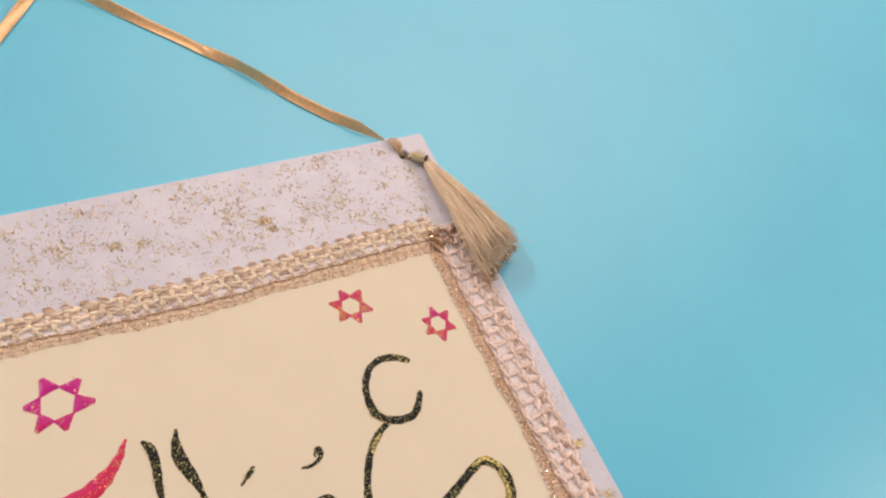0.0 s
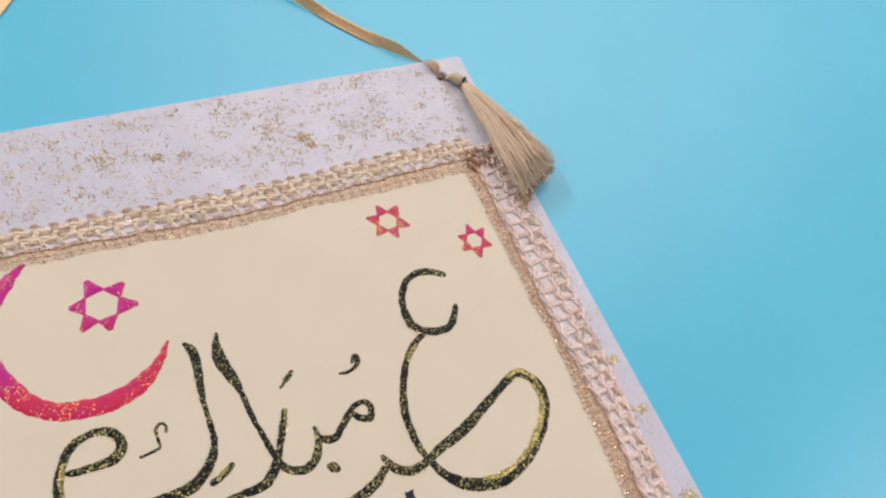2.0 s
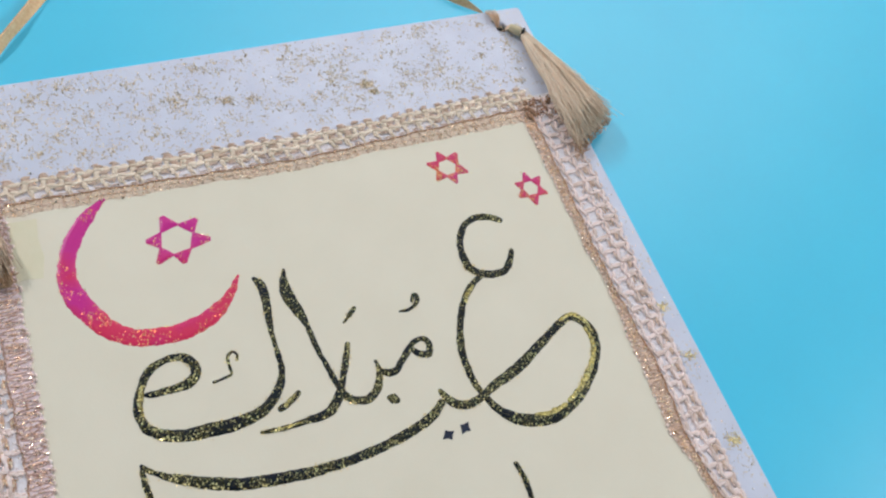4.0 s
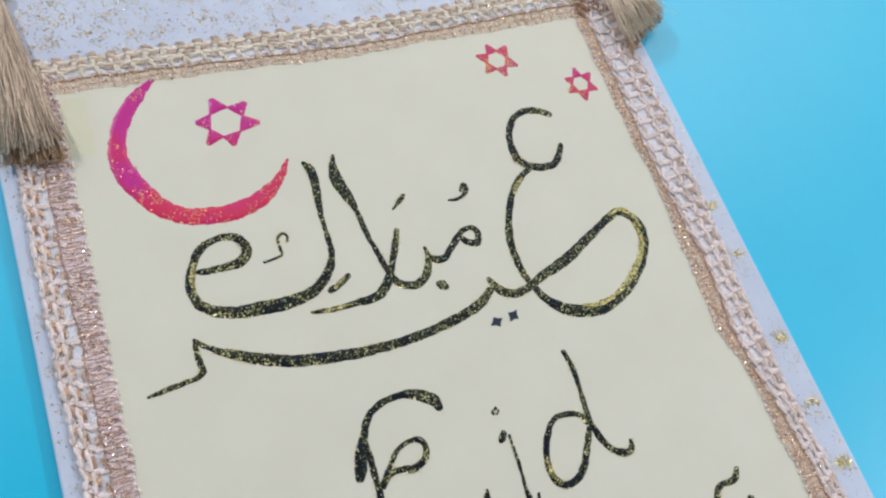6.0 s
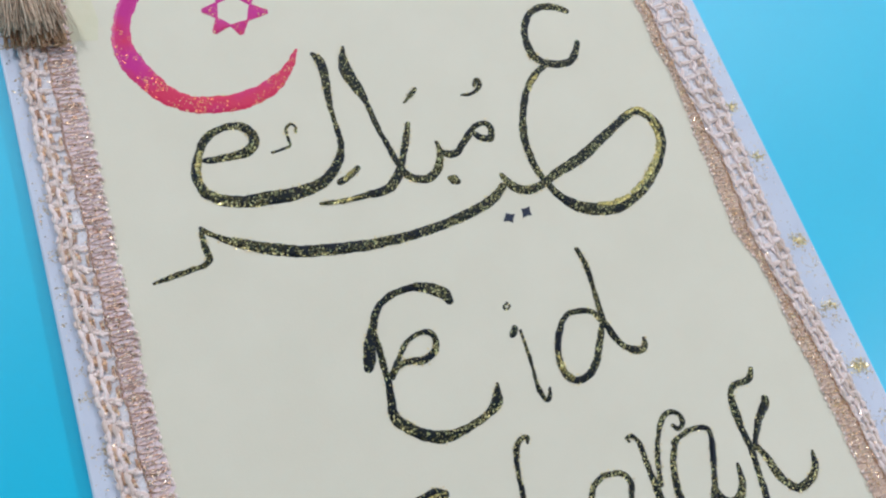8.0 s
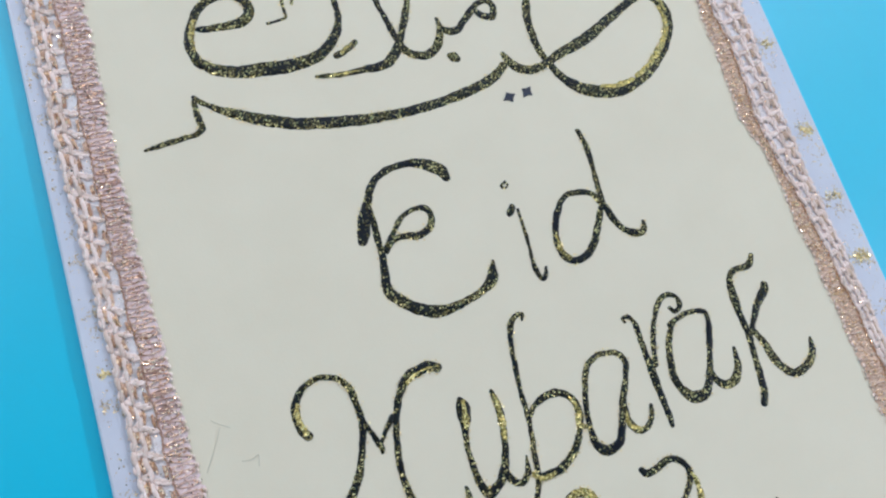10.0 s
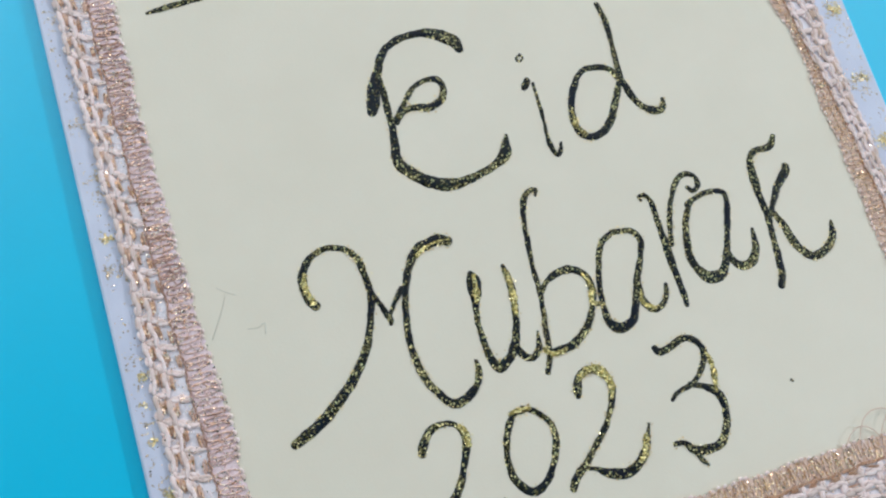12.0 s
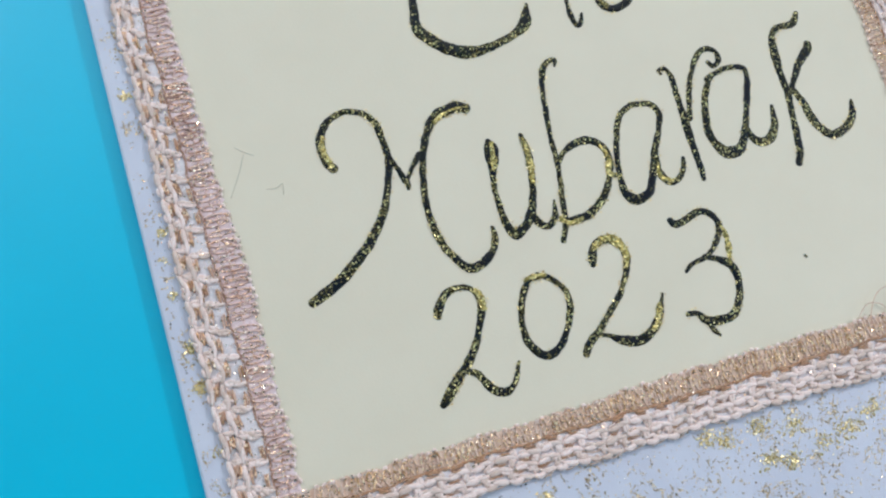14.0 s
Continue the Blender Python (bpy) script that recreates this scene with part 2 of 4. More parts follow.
# ---- the room and the blue sheet ----
R, T, H = ROOM * 1000, 100, HIGH * 1000
structure("floor", box(Shape(), -R, -R, -30, R, R, 0), BLUE, "smooth bright blue craft sheet covering the support")
structure("ceiling", box(Shape(), -R, -R, H, R, R, H + T), CEILING, "unseen ceiling, dark grey to cut reflections in the sheet")
structure("wall_north", box(Shape(), -R, R, 0, R, R + T, H), WALL, "plain white wall")
structure("wall_south", box(Shape(), -R, -R - T, 0, R, -R, H), WALL, "plain white wall")
structure("wall_west", box(Shape(), -R - T, -R, 0, -R, R, H), WALL, "plain white wall")
east = Shape()
for y0, z0, y1, z1 in ((-R, 0, -1050, H), (-350, 0, R, H), (-1050, 0, -350, 1200), (-1050, 1800, -350, H)):
    box(east, R, y0, z0, R + T, y1, z1)
structure("wall_east", east, WALL, "plain white wall with a window opening")

# ---- the wall hanging ----
WIDE, TALL, FACE = 210.0, 345.0, 2.5
hanging = thing("wall_hanging", "handmade white and cream festive wall hanging lying on blue sheet", "wall hanging")


def rounded(curve, points):
    s = curve.splines.new("POLY")
    s.points.add(len(points) - 1)
    for q, (x, y) in zip(s.points, points):
        q.co = (x * MM, y * MM, 0, 1)
    s.use_cyclic_u = True


def circle(x, y, r, n=20):
    return [(x + r * math.cos(2 * math.pi * k / n), y + r * math.sin(2 * math.pi * k / n)) for k in range(n)]


def plate(name, outline, holes, z0, z1, bevel, mat, label):
    """A flat sheet with rounded edges and round holes through it."""
    c = bpy.data.curves.new(name, "CURVE")
    c.dimensions, c.fill_mode = "2D", "BOTH"
    c.bevel_depth, c.bevel_resolution, c.extrude = bevel * MM, 3, ((z1 - z0) / 2 - bevel) * MM
    c.offset = -bevel * MM
    rounded(c, outline)
    for hole in holes:
        rounded(c, hole)
    tmp = new(name, c)
    me = bpy.data.meshes.new_from_object(tmp.evaluated_get(bpy.context.evaluated_depsgraph_get()))
    bpy.data.objects.remove(tmp)
    me.materials.clear()
    me.materials.append(mat)
    ob = new(name, me)
    ob.parent, ob.location.z = hanging, (z0 + z1) / 2 * MM
    return tagged(ob, label)


def corner_box(x0, y0, x1, y1, r, n=5):
    pts = []
    for cx, cy, a in ((x1 - r, y1 - r, 0), (x0 + r, y1 - r, 90), (x0 + r, y0 + r, 180), (x1 - r, y0 + r, 270)):
        for k in range(n + 1):
            b = radians(a + 90 * k / n)
            pts.append((cx + r * math.cos(b), cy + r * math.sin(b)))
    return pts


HOLE_R, HOLE_L = (94.0, -8.6), (-92.5, -8.6)
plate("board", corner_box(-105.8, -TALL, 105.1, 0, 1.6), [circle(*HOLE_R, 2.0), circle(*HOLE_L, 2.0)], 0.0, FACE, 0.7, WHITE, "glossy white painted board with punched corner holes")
plate("cream_panel", corner_box(-91, -295, 89, -45, 0.4), [], FACE, FACE + 0.25, 0.05, CREAM, "plain pale cream card panel")
TOP = FACE + 0.25


# ---- flakes ----
def flakes(shape, rnd, x, y, size, z, tip=0.35):
    n = rnd.choice((3, 4, 5, 6))
    b, turn = len(shape.verts), rnd.uniform(0, 6.3)
    tx, ty = rnd.uniform(-tip, tip), rnd.uniform(-tip, tip)
    stretch = rnd.uniform(0.25, 0.9)
    c, d = math.cos(turn), math.sin(turn)
    shape.verts.append((x, y, z + 0.12 * size))
    for k in range(n):
        a = 2 * math.pi * k / n + rnd.uniform(-0.4, 0.4)
        r = size * rnd.uniform(0.5, 1.1)
        p, q = r * math.cos(a), r * math.sin(a) * stretch
        dx, dy = p * c - q * d, p * d + q * c
        shape.verts.append((x + dx, y + dy, z + 0.03 + 0.10 * size + tx * dx + ty * dy))
    for k in range(n):
        shape.faces.append((b, b + 1 + k, b + 1 + (k + 1) % n))


# ---- lace trim ----
def run_of(points):
    """A smooth-edged line given as distance along the strip and distance across it."""
    us, vs = zip(*points)
    return lambda u: np.interp(u, us, vs)


def lace(origin, along, across, length, edges, seed, lift, style, label):
    """A strip of crochet lace: yarn rails with thread dashes, open cells, a copper line and a looped glitter band.

    edges: the outer edge, the copper line and the inner edge of the strip. Across it, 0 is the outer edge,
    8 the copper line and 14 the inner edge.
    """
    rnd = random.Random(seed)
    a, c = np.array(along, float), np.array(across, float)
    s0 = np.array(origin, float)
    outer, middle, inner = (run_of(e) for e in edges)
    rails, dashes, rungs, cell, loop_step, ground, loop_mat, dash_mat, loop_r, scallop, yarn, line_r, cotton = style

    def at(u, v, z):
        u, v, z = np.broadcast_arrays(np.asarray(u, float), np.asarray(v, float), np.asarray(z, float))
        o, m, i = outer(u), middle(u), inner(u)
        q = np.where(v <= 8, o + (m - o) * v / 8, m + (i - m) * (v - 8) / 6)
        q = q + 0.22 * np.sin(u * 0.37 + seed) + 0.12 * np.sin(u * 0.93 + 2 * seed)
        return np.column_stack([s0[0] + a[0] * u + c[0] * q, s0[1] + a[1] * u + c[1] * q, TOP + lift + 0.66 * z])

    def bit(shape, u0, v0, u1, v1, r, z, bow=0.0, flat=0.62, sides=6):
        """A short plump stitch, thin at both ends."""
        q = np.linspace(0, 1, 7)
        hump = np.sin(math.pi * q)
        over = abs(v1 - v0) > abs(u1 - u0)
        shape.tube(at(u0 + (u1 - u0) * q + bow * hump * over, v0 + (v1 - v0) * q + bow * hump * (not over), z + 0.2 * hump), r * (0.45 + 0.55 * np.sqrt(hump)), sides, flat)

    cells = int(length / cell)
    # fine woven ground under the looped band
    u = np.arange(0, length, 0.5)
    fray = 5 * loop_r * (0.3 * np.sin(u * 1.9) + 0.2 * np.sin(u * 4.7 + seed))
    rows = [at(u, v + (fray if v > 13 else 0), z) for v, z in ((7.7, -0.04), (8.0, 0.10), (9.6, 0.18), (11.4, 0.20), (13.0, 0.14), (13.6, -0.04))]
    strip = part("lace_trim", Shape().grid(rows), ground, hanging, label)
    # pale sheet added under the braid to brighten its shaded open cells
    u = np.arange(0, length - 1, 1.0)
    part("gap_brightener", Shape().grid([at(u, v, z) for v, z in ((0.3, -0.03), (0.6, 0.05), (4.0, 0.07), (8.0, 0.06))]), GAP_PALE, strip, "pale sheet added under the braid to brighten its gaps")
    # hairpin loops across the band, each with its picot at the inner edge
    loops, picots = Shape(), Shape()
    for i in range(int(length / loop_step) - 1):
        if loop_r < 0.12 and i % 2:
            continue
        u0 = (i + 0.5) * loop_step + rnd.uniform(-0.14, 0.14) * loop_step
        w, lean = loop_step * rnd.uniform(0.26, 0.38), rnd.uniform(-0.5, 0.5)
        near, far = 8.5 + rnd.uniform(-0.3, 0.3), 13.3 + 5 * loop_r * rnd.uniform(-0.45, 0.35)
        turn = np.linspace(-0.5 * math.pi, 1.5 * math.pi, 15)
        mid, half = (near + far) / 2, (far - near) / 2
        loops.tube(at(u0 + w * np.cos(turn) + lean * (1 + np.sin(turn)) * 0.5, mid + half * np.sin(turn), 0.34 + 0.16 * np.sin(turn * 2 + i)), loop_r * rnd.uniform(0.8, 1.2), 5)
        if rnd.random() < 0.2:
            bit(loops, u0 + lean * 0.3, near + 0.6, u0 + lean * 0.7, far - 0.9, loop_r * rnd.uniform(1.0, 1.9), 0.3, rnd.uniform(-0.3, 0.3))
        if loop_r < 0.12:
            continue
        bit(picots, u0 + lean - 0.5, far - 0.1, u0 + lean + 0.6, far + 0.1, 0.06 + 1.6 * loop_r * rnd.uniform(0.6, 1.1), 0.2, 0.45)
    tagged(part("loop_thread", loops, loop_mat, strip), kind="stuff")
    if picots.verts:
        tagged(part("picot_edge", picots, YARN, strip), kind="stuff")
    # the copper line, two threads twisted, and a pale thread along the middle of the band
    u = np.arange(0, length, 0.35)
    for k in (0.0, math.pi):
        part("running_thread", Shape().tube(at(u, 8.15 + 0.22 * np.sin(u * 2.1 + k), 0.36 + 0.12 * np.cos(u * 2.1 + k)), line_r + 0.06 * np.sin(u * 1.3 + k), 5), COPPER, strip, "copper thread")
    part("running_thread", Shape().tube(at(u, 10.9 + 0.3 * np.sin(u * 2.9 + seed), 0.36 + 0.1 * np.sin(u * 3.4)), 0.12 + 0.05 * np.sin(u * 2.2), 5), loop_mat, strip)
    # yarn rails of chained stitches
    for row, v0 in enumerate(rails):
        chain = Shape()
        for i in range(cells):
            u0 = (i + 0.3 * row) * cell + rnd.uniform(-0.25, 0.25)
            if u0 > length - 1.3 * cell:
                continue
            out = -0.55 if scallop and row == 0 else 0.0
            bit(chain, u0, v0 - 0.25, u0 + cell * 0.64, v0 + 0.25, yarn * rnd.uniform(0.72, 0.98), 0.42, out - 0.2)
            bit(chain, u0 + cell * 0.34, v0 + 0.35, u0 + cell * 1.04, v0 - 0.3, yarn * rnd.uniform(0.62, 0.88), 0.46, out + 0.2)
            bit(chain, u0 + cell * 0.1, v0 + 0.45, u0 + cell * 0.5, v0 + 0.75, yarn * rnd.uniform(0.36, 0.6), 0.34, 0.2)
            bit(chain, u0 + cell * 0.6, v0 - 0.55, u0 + cell * 0.95, v0 - 0.5, yarn * rnd.uniform(0.34, 0.58), 0.32, -0.2)
            for _ in range(2):
                e, f = rnd.uniform(0, cell), rnd.uniform(-0.9, 0.9)
                bit(chain, u0 + e, v0 + f, u0 + e + rnd.uniform(0.6, 1.5), v0 + f + rnd.uniform(-0.9, 0.9), rnd.uniform(0.2, 0.4), 0.6, 0.2)
        tagged(part("chain_braid", chain, cotton, strip, "cream chain-stitched cotton braid"), kind="stuff")
        if scallop and row < 2:
            u = np.arange(0.5, length - cell, 0.4)
            rim = v0 - 0.75 - 0.5 * np.abs(np.sin(math.pi * (u / cell - 0.3 * row))) * (1.3 if row == 0 else 0.8)
            part("edging_thread", Shape().tube(at(u, rim, 0.22), 0.15, 5), TAN, strip)
    # thread dashes lying in the small gaps
    dash = Shape()
    for v0, share, fat in dashes:
        for i in range(cells):
            u0 = (i + 0.12 * v0) * cell + rnd.uniform(-0.3, 0.3)
            if rnd.random() < share and 1 < u0 < length - cell:
                for side in (-0.42, 0.0, 0.42):
                    e = rnd.uniform(-0.4, 0.4)
                    bit(dash, u0 + e, v0 + side * fat * 1.3, u0 + e + cell * rnd.uniform(0.4, 0.62), v0 + side * fat * 1.3 + rnd.uniform(-0.25, 0.25), fat * rnd.uniform(0.28, 0.44), 0.44 + 0.2 * rnd.random(), rnd.uniform(-0.2, 0.2), 0.8)
    tagged(part("edging_thread", dash, dash_mat, strip), kind="stuff")
    # paired rungs that tie the rails together and frame the open cells
    cross = Shape()
    for v1, v2, r in rungs:
        for i in range(cells):
            u0 = (i + 0.08 * v1) * cell + rnd.uniform(-0.3, 0.3)
            if 1 < u0 < length - cell:
                bit(cross, u0, v1, u0 + rnd.uniform(0.1, 0.7), v2, r * rnd.uniform(0.85, 1.2), 0.34, rnd.uniform(0.25, 0.5))
                bit(cross, u0 + 0.2, v1, u0 + rnd.uniform(0.1, 0.5), v2, r * rnd.uniform(0.6, 0.95), 0.36, -rnd.uniform(0.2, 0.5))
                bit(cross, u0 + rnd.uniform(-0.6, 0.6), v1 + 0.4, u0 + rnd.uniform(0.2, 1.4), (v1 + v2) * 0.5 + rnd.uniform(-0.4, 0.6), r * rnd.uniform(0.7, 1.3), 0.4, rnd.uniform(-0.3, 0.3))
    tagged(part("cross_thread", cross, cotton, strip), kind="stuff")
    # loose fibres standing out of the yarn
    fuzz = Shape()
    for _ in range(int(length * 4.5)):
        u0, v0, turn = rnd.uniform(1, length - 3), rnd.uniform(-0.3, 13.2), rnd.uniform(0, 6.3)
        reach = rnd.uniform(0.5, 1.3)
        q = np.linspace(0, 1, 4)
        fuzz.tube(at(u0 + reach * q * math.cos(turn), v0 + reach * q * math.sin(turn) + 0.3 * q * q, 0.55 + 0.35 * np.sin(math.pi * q)), 0.055, 3)
    tagged(part("loose_fibre", fuzz, cotton, strip), kind="stuff")
    specks = Shape()
    for i in range(int(length * 12)):
        v = rnd.choice((rnd.uniform(8, 14), rnd.uniform(8, 14), rnd.uniform(0.3, 8)))
        q = at(rnd.uniform(1, length - 2), v, 0.66 if v > 8 else 0.85)[0]
        flakes(specks, rnd, q[0], q[1], rnd.uniform(0.14, 0.36), q[2], 0.9 * rnd.random())
    tagged(part("lace_glitter", specks, GLINT, strip, "tiny bright gold glitter specks", False), kind="stuff")
    return strip


# rails, dashes (place, share, thickness), rungs, cell, loop step, ground, loops, dashes, loop thickness, scalloped, yarn, copper line, cotton
UPPER = ((1.5, 4.3), ((0.3, 1.0, 1.25), (2.9, 1.0, 1.15), (5.6, 0.5, 0.6), (7.3, 0.9, 0.36)), ((1.5, 4.3, 0.5), (4.3, 6.8, 0.5), (5.9, 8.4, 0.26)), 5.2, 1.7, STRAW_GAUZE, LUREX, TAN, 0.11, False, 0.9, 0.17, STRAWYARN)
MAUVE_SIDE = ((0.8, 3.4), ((2.0, 1.0, 0.85), (4.6, 1.0, 0.8), (7.2, 0.7, 0.6)), ((0.9, 3.5, 0.5), (3.5, 5.8, 0.5), (5.0, 8.0, 0.5), (4.8, 7.2, 0.45)), 5.8, 1.95, MAUVE_GAUZE, ROSE, RUST, 0.21, False, 0.78, 0.09, YARN)
PALE_SIDE = ((0.7, 3.6, 6.9), ((2.1, 0.9, 0.7), (4.4, 0.4, 0.34)), ((0.6, 3.6, 0.6), (3.6, 7.0, 0.58), (1.4, 3.6, 0.45)), 5.4, 1.9, PALE_GAUZE, LUREX, TAN, 0.18, False, 0.8, 0.18, YARN)
LOWER = ((1.2, 3.5, 6.0), ((2.4, 0.7, 0.34), (4.8, 0.5, 0.3), (7.4, 0.95, 0.6)), ((1.2, 3.5, 0.5), (3.5, 6.0, 0.55), (5.6, 7.8, 0.55)), 5.6, 1.95, PALE_GAUZE, LUREX, COPPER, 0.20, True, 0.85, 0.22, YARN)

lace((-102.0, 0), (1, 0), (0, -1), 196.0, ([(0, 36.8), (45, 37.6), (75, 38.5), (110, 39.4), (133, 39.3), (155, 38.1), (196, 37.6)],
     [(0, 44.0), (40, 45.7), (75, 47.6), (110, 48.8), (130, 48.0), (172, 46.5), (196, 46.5)],
     [(0, 49.2), (40, 50.4), (75, 51.3), (92, 52.9), (110, 53.1), (130, 52.0), (150, 52.6), (196, 52.3)]), 1.0, 0.0, UPPER, "beige glitter lace trim along the upper band")
lace((0, -42.0), (0, -1), (1, 0), 262.0, ([(0, -101.0), (62, -101.6), (100, -101.7), (120, -100.9), (165, -99.8), (200, -100.6), (262, -100.4)],
     [(0, -94.0), (62, -94.7), (130, -94.6), (165, -93.6), (195, -92.6), (240, -91.6), (262, -91.6)],
     [(0, -86.6), (50, -87.2), (100, -88.3), (135, -88.5), (165, -87.5), (185, -86.8), (193, -85.6), (262, -86.0)]), 2.0, 0.12, MAUVE_SIDE, "mauve and cream glitter lace trim down one side")
lace((0, -41.5), (0, -1), (-1, 0), 263.0, ([(0, -100.8), (54, -100.5), (78, -98.6), (97, -97.6), (116, -96.1), (135, -95.3), (155, -94.8), (185, -95.8), (263, -96.0)],
     [(0, -88.5), (48, -87.5), (73, -86.6), (90, -87.0), (105, -88.0), (113, -88.0), (128, -86.2), (141, -86.4), (153, -88.0), (166, -89.6), (180, -90.4), (198, -91.6), (263, -92.0)],
     [(0, -84.0), (65, -83.5), (77, -84.6), (88, -83.6), (100, -82.6), (115, -82.0), (128, -80.8), (135, -82.4), (140, -83.8), (149, -85.2), (160, -84.3), (173, -85.0), (263, -85.5)]), 3.3, 0.12, PALE_SIDE, "pinkish beige glitter lace trim down one side")
lace((-104.0, 0), (1, 0), (0, 1), 205.0, ([(0, -302.2), (70, -302.9), (84, -303.7), (130, -304.0), (160, -305.5), (205, -306.0)],
     [(0, -294.8), (75, -295.2), (110, -296.0), (165, -296.6), (205, -297.0)],
     [(0, -290.2), (80, -290.5), (105, -289.8), (135, -290.2), (205, -291.2)]), 4.7, 0.25, LOWER, "beige glitter lace trim along the lower band")


# ---- painted writing and ornaments ----
def stroke(points):
    """A brush stroke: x, y and width in millimetres along the pen's way."""
    return points


def brush(shape, points, thick, ragged, rnd, base=None):
    base = TOP if base is None else base
    p = smooth_path(points, 0.45)
    xy, w = p[:, :2], np.maximum(p[:, 2], 0.35)
    d = np.gradient(xy, axis=0)
    d /= np.linalg.norm(d, axis=1)[:, None] + 1e-9
    side = np.column_stack([-d[:, 1], d[:, 0]])
    n = len(xy)
    # rounded ends
    xy = np.vstack([xy[0] - d[0] * w[0] * 0.4, xy[0] - d[0] * w[0] * 0.25, xy, xy[-1] + d[-1] * w[-1] * 0.25, xy[-1] + d[-1] * w[-1] * 0.4])
    w = np.concatenate([[w[0] * 0.25, w[0] * 0.75], w, [w[-1] * 0.75, w[-1] * 0.25]])
    side = np.vstack([side[0], side[0], side, side[-1], side[-1]])
    wob = np.array([[rnd.uniform(-1, 1) for _ in range(2)] for _ in range(n + 4)]) * ragged
    run = np.arange(n + 4) * 0.45
    wob += ragged * np.column_stack([np.sin(run * 1.7 + wob[0, 0] * 40) + np.sin(run * 0.63), np.sin(run * 1.4 + wob[0, 1] * 40) + np.sin(run * 0.71 + 2)]) * 0.8
    rows = []
    for f, h in ((-0.5, -0.02), (-0.47, 0.55), (-0.25, 0.95), (0.0, 1.0), (0.25, 0.95), (0.47, 0.55), (0.5, -0.02)):
        off = f * w + (wob[:, 0] if f < 0 else wob[:, 1]) * (abs(f) > 0.4)
        z = base + h * thick * np.minimum(1, w / 1.2)
        rows.append(np.column_stack([xy + side * off[:, None], z]))
    shape.grid(rows)


def stray_glitter(parent, strokes, rnd, many=1.0):
    """Loose gold specks that spilled over the edges of wet paint, here and there in clusters."""
    specks = Shape()
    for s in strokes:
        p = smooth_path(s, 0.6)
        d = np.gradient(p[:, :2], axis=0)
        d /= np.linalg.norm(d, axis=1)[:, None] + 1e-9
        phase = rnd.uniform(0, 6)
        for i in range(len(p)):
            thick = max(0.0, math.sin(i * 0.11 + phase) + 0.45 * math.sin(i * 0.31 + 2 * phase))
            for _ in range(2):
                if rnd.random() < many * (0.08 + 0.5 * thick):
                    off = rnd.choice((-1, 1)) * (p[i, 2] * 0.5 + abs(rnd.gauss(0, 0.32)) - 0.1)
                    x, y = p[i, 0] - d[i, 1] * off, p[i, 1] + d[i, 0] * off
                    flakes(specks, rnd, x, y, rnd.uniform(0.18, 0.40), TOP + 0.12, 0.5)
    if specks.verts:
        tagged(part("stray_glitter", specks, BRIGHT, parent, "loose gold glitter specks", False), kind="stuff")


def letter(name, label, *strokes, spill=1.5):
    rnd = random.Random(len(label) * 7 + len(strokes[0]))
    shape = Shape()
    for i, s in enumerate(strokes):
        brush(shape, s, 0.27 + 0.03 * i, 0.075, rnd)
    ob = part(name, shape, INK, hanging, label)
    stray_glitter(ob, strokes, rnd, spill)
    return ob


letter("letter", "Arabic letter ain in black glitter paint, gold flecked",
    stroke([(59.2, -87.3, 2.1), (55.9, -85.3, 2.5), (51.2, -84.3, 2.3), (46.3, -86.3, 2.2), (43, -91.1, 2.2), (41.8, -96.2, 2.4), (42.3, -101, 2.8), (45, -104, 2.6), (49, -105.3, 2.7), (53.2, -105.1, 2.4), (56.1, -102.5, 2.2), (58.4, -98.7, 1.5)]),
    stroke([(45.4, -104.5, 1.6), (40.8, -107, 2.1), (35.9, -111.7, 2.1), (31.8, -118.9, 2.1), (29.2, -126.2, 2.4), (28.6, -132.9, 2.2), (29.1, -138.7, 2.1), (30.3, -142.3, 2.1), (32.5, -147.1, 2.5), (36.3, -151.3, 3.6), (41.8, -153.9, 4), (48, -154.9, 3.5), (54.6, -153.4, 2.7), (61.3, -149.8, 2.4), (67.3, -144.5, 2.3)]),
    stroke([(67.3, -144.5, 2.3), (71.3, -138.4, 2.3), (72.3, -132.2, 2.8), (69.8, -127.9, 2.6), (66.5, -126.1, 2.7), (60.2, -128.7, 2.5), (52.3, -132.8, 2.9), (43.5, -137.2, 3.4), (35.6, -139.8, 2.9), (30.4, -141.9, 2.4), (24.8, -143.5, 2.6), (20.8, -141.9, 2.8), (18.7, -138.9, 2.3), (17.8, -136.8, 1.3)]))
letter("letter", "long sweeping Arabic tail stroke in black glitter paint",
    stroke([(17.1, -140.4, 2.3), (13, -143.4, 2.8), (6.9, -145.5, 3), (-0.7, -147.1, 2.8), (-9.6, -148.2, 2.8), (-18, -148.5, 2.8), (-26, -148.2, 3.2), (-34.5, -147.2, 3.4), (-42.7, -145.8, 3.4), (-49.7, -143.5, 3.5), (-56.4, -140.5, 3), (-61.6, -137.6, 2), (-65.4, -134.8, 1.4), (-67.1, -132.8, 0.9)]),
    stroke([(-67.1, -132.8, 0.9), (-67.2, -136.2, 1.6), (-67, -140.3, 1.6), (-66.8, -142, 1.7), (-68.9, -143.3, 1.5), (-73.3, -143.8, 1.4), (-77.7, -144.4, 1.4), (-81.6, -144.9, 0.9)]))
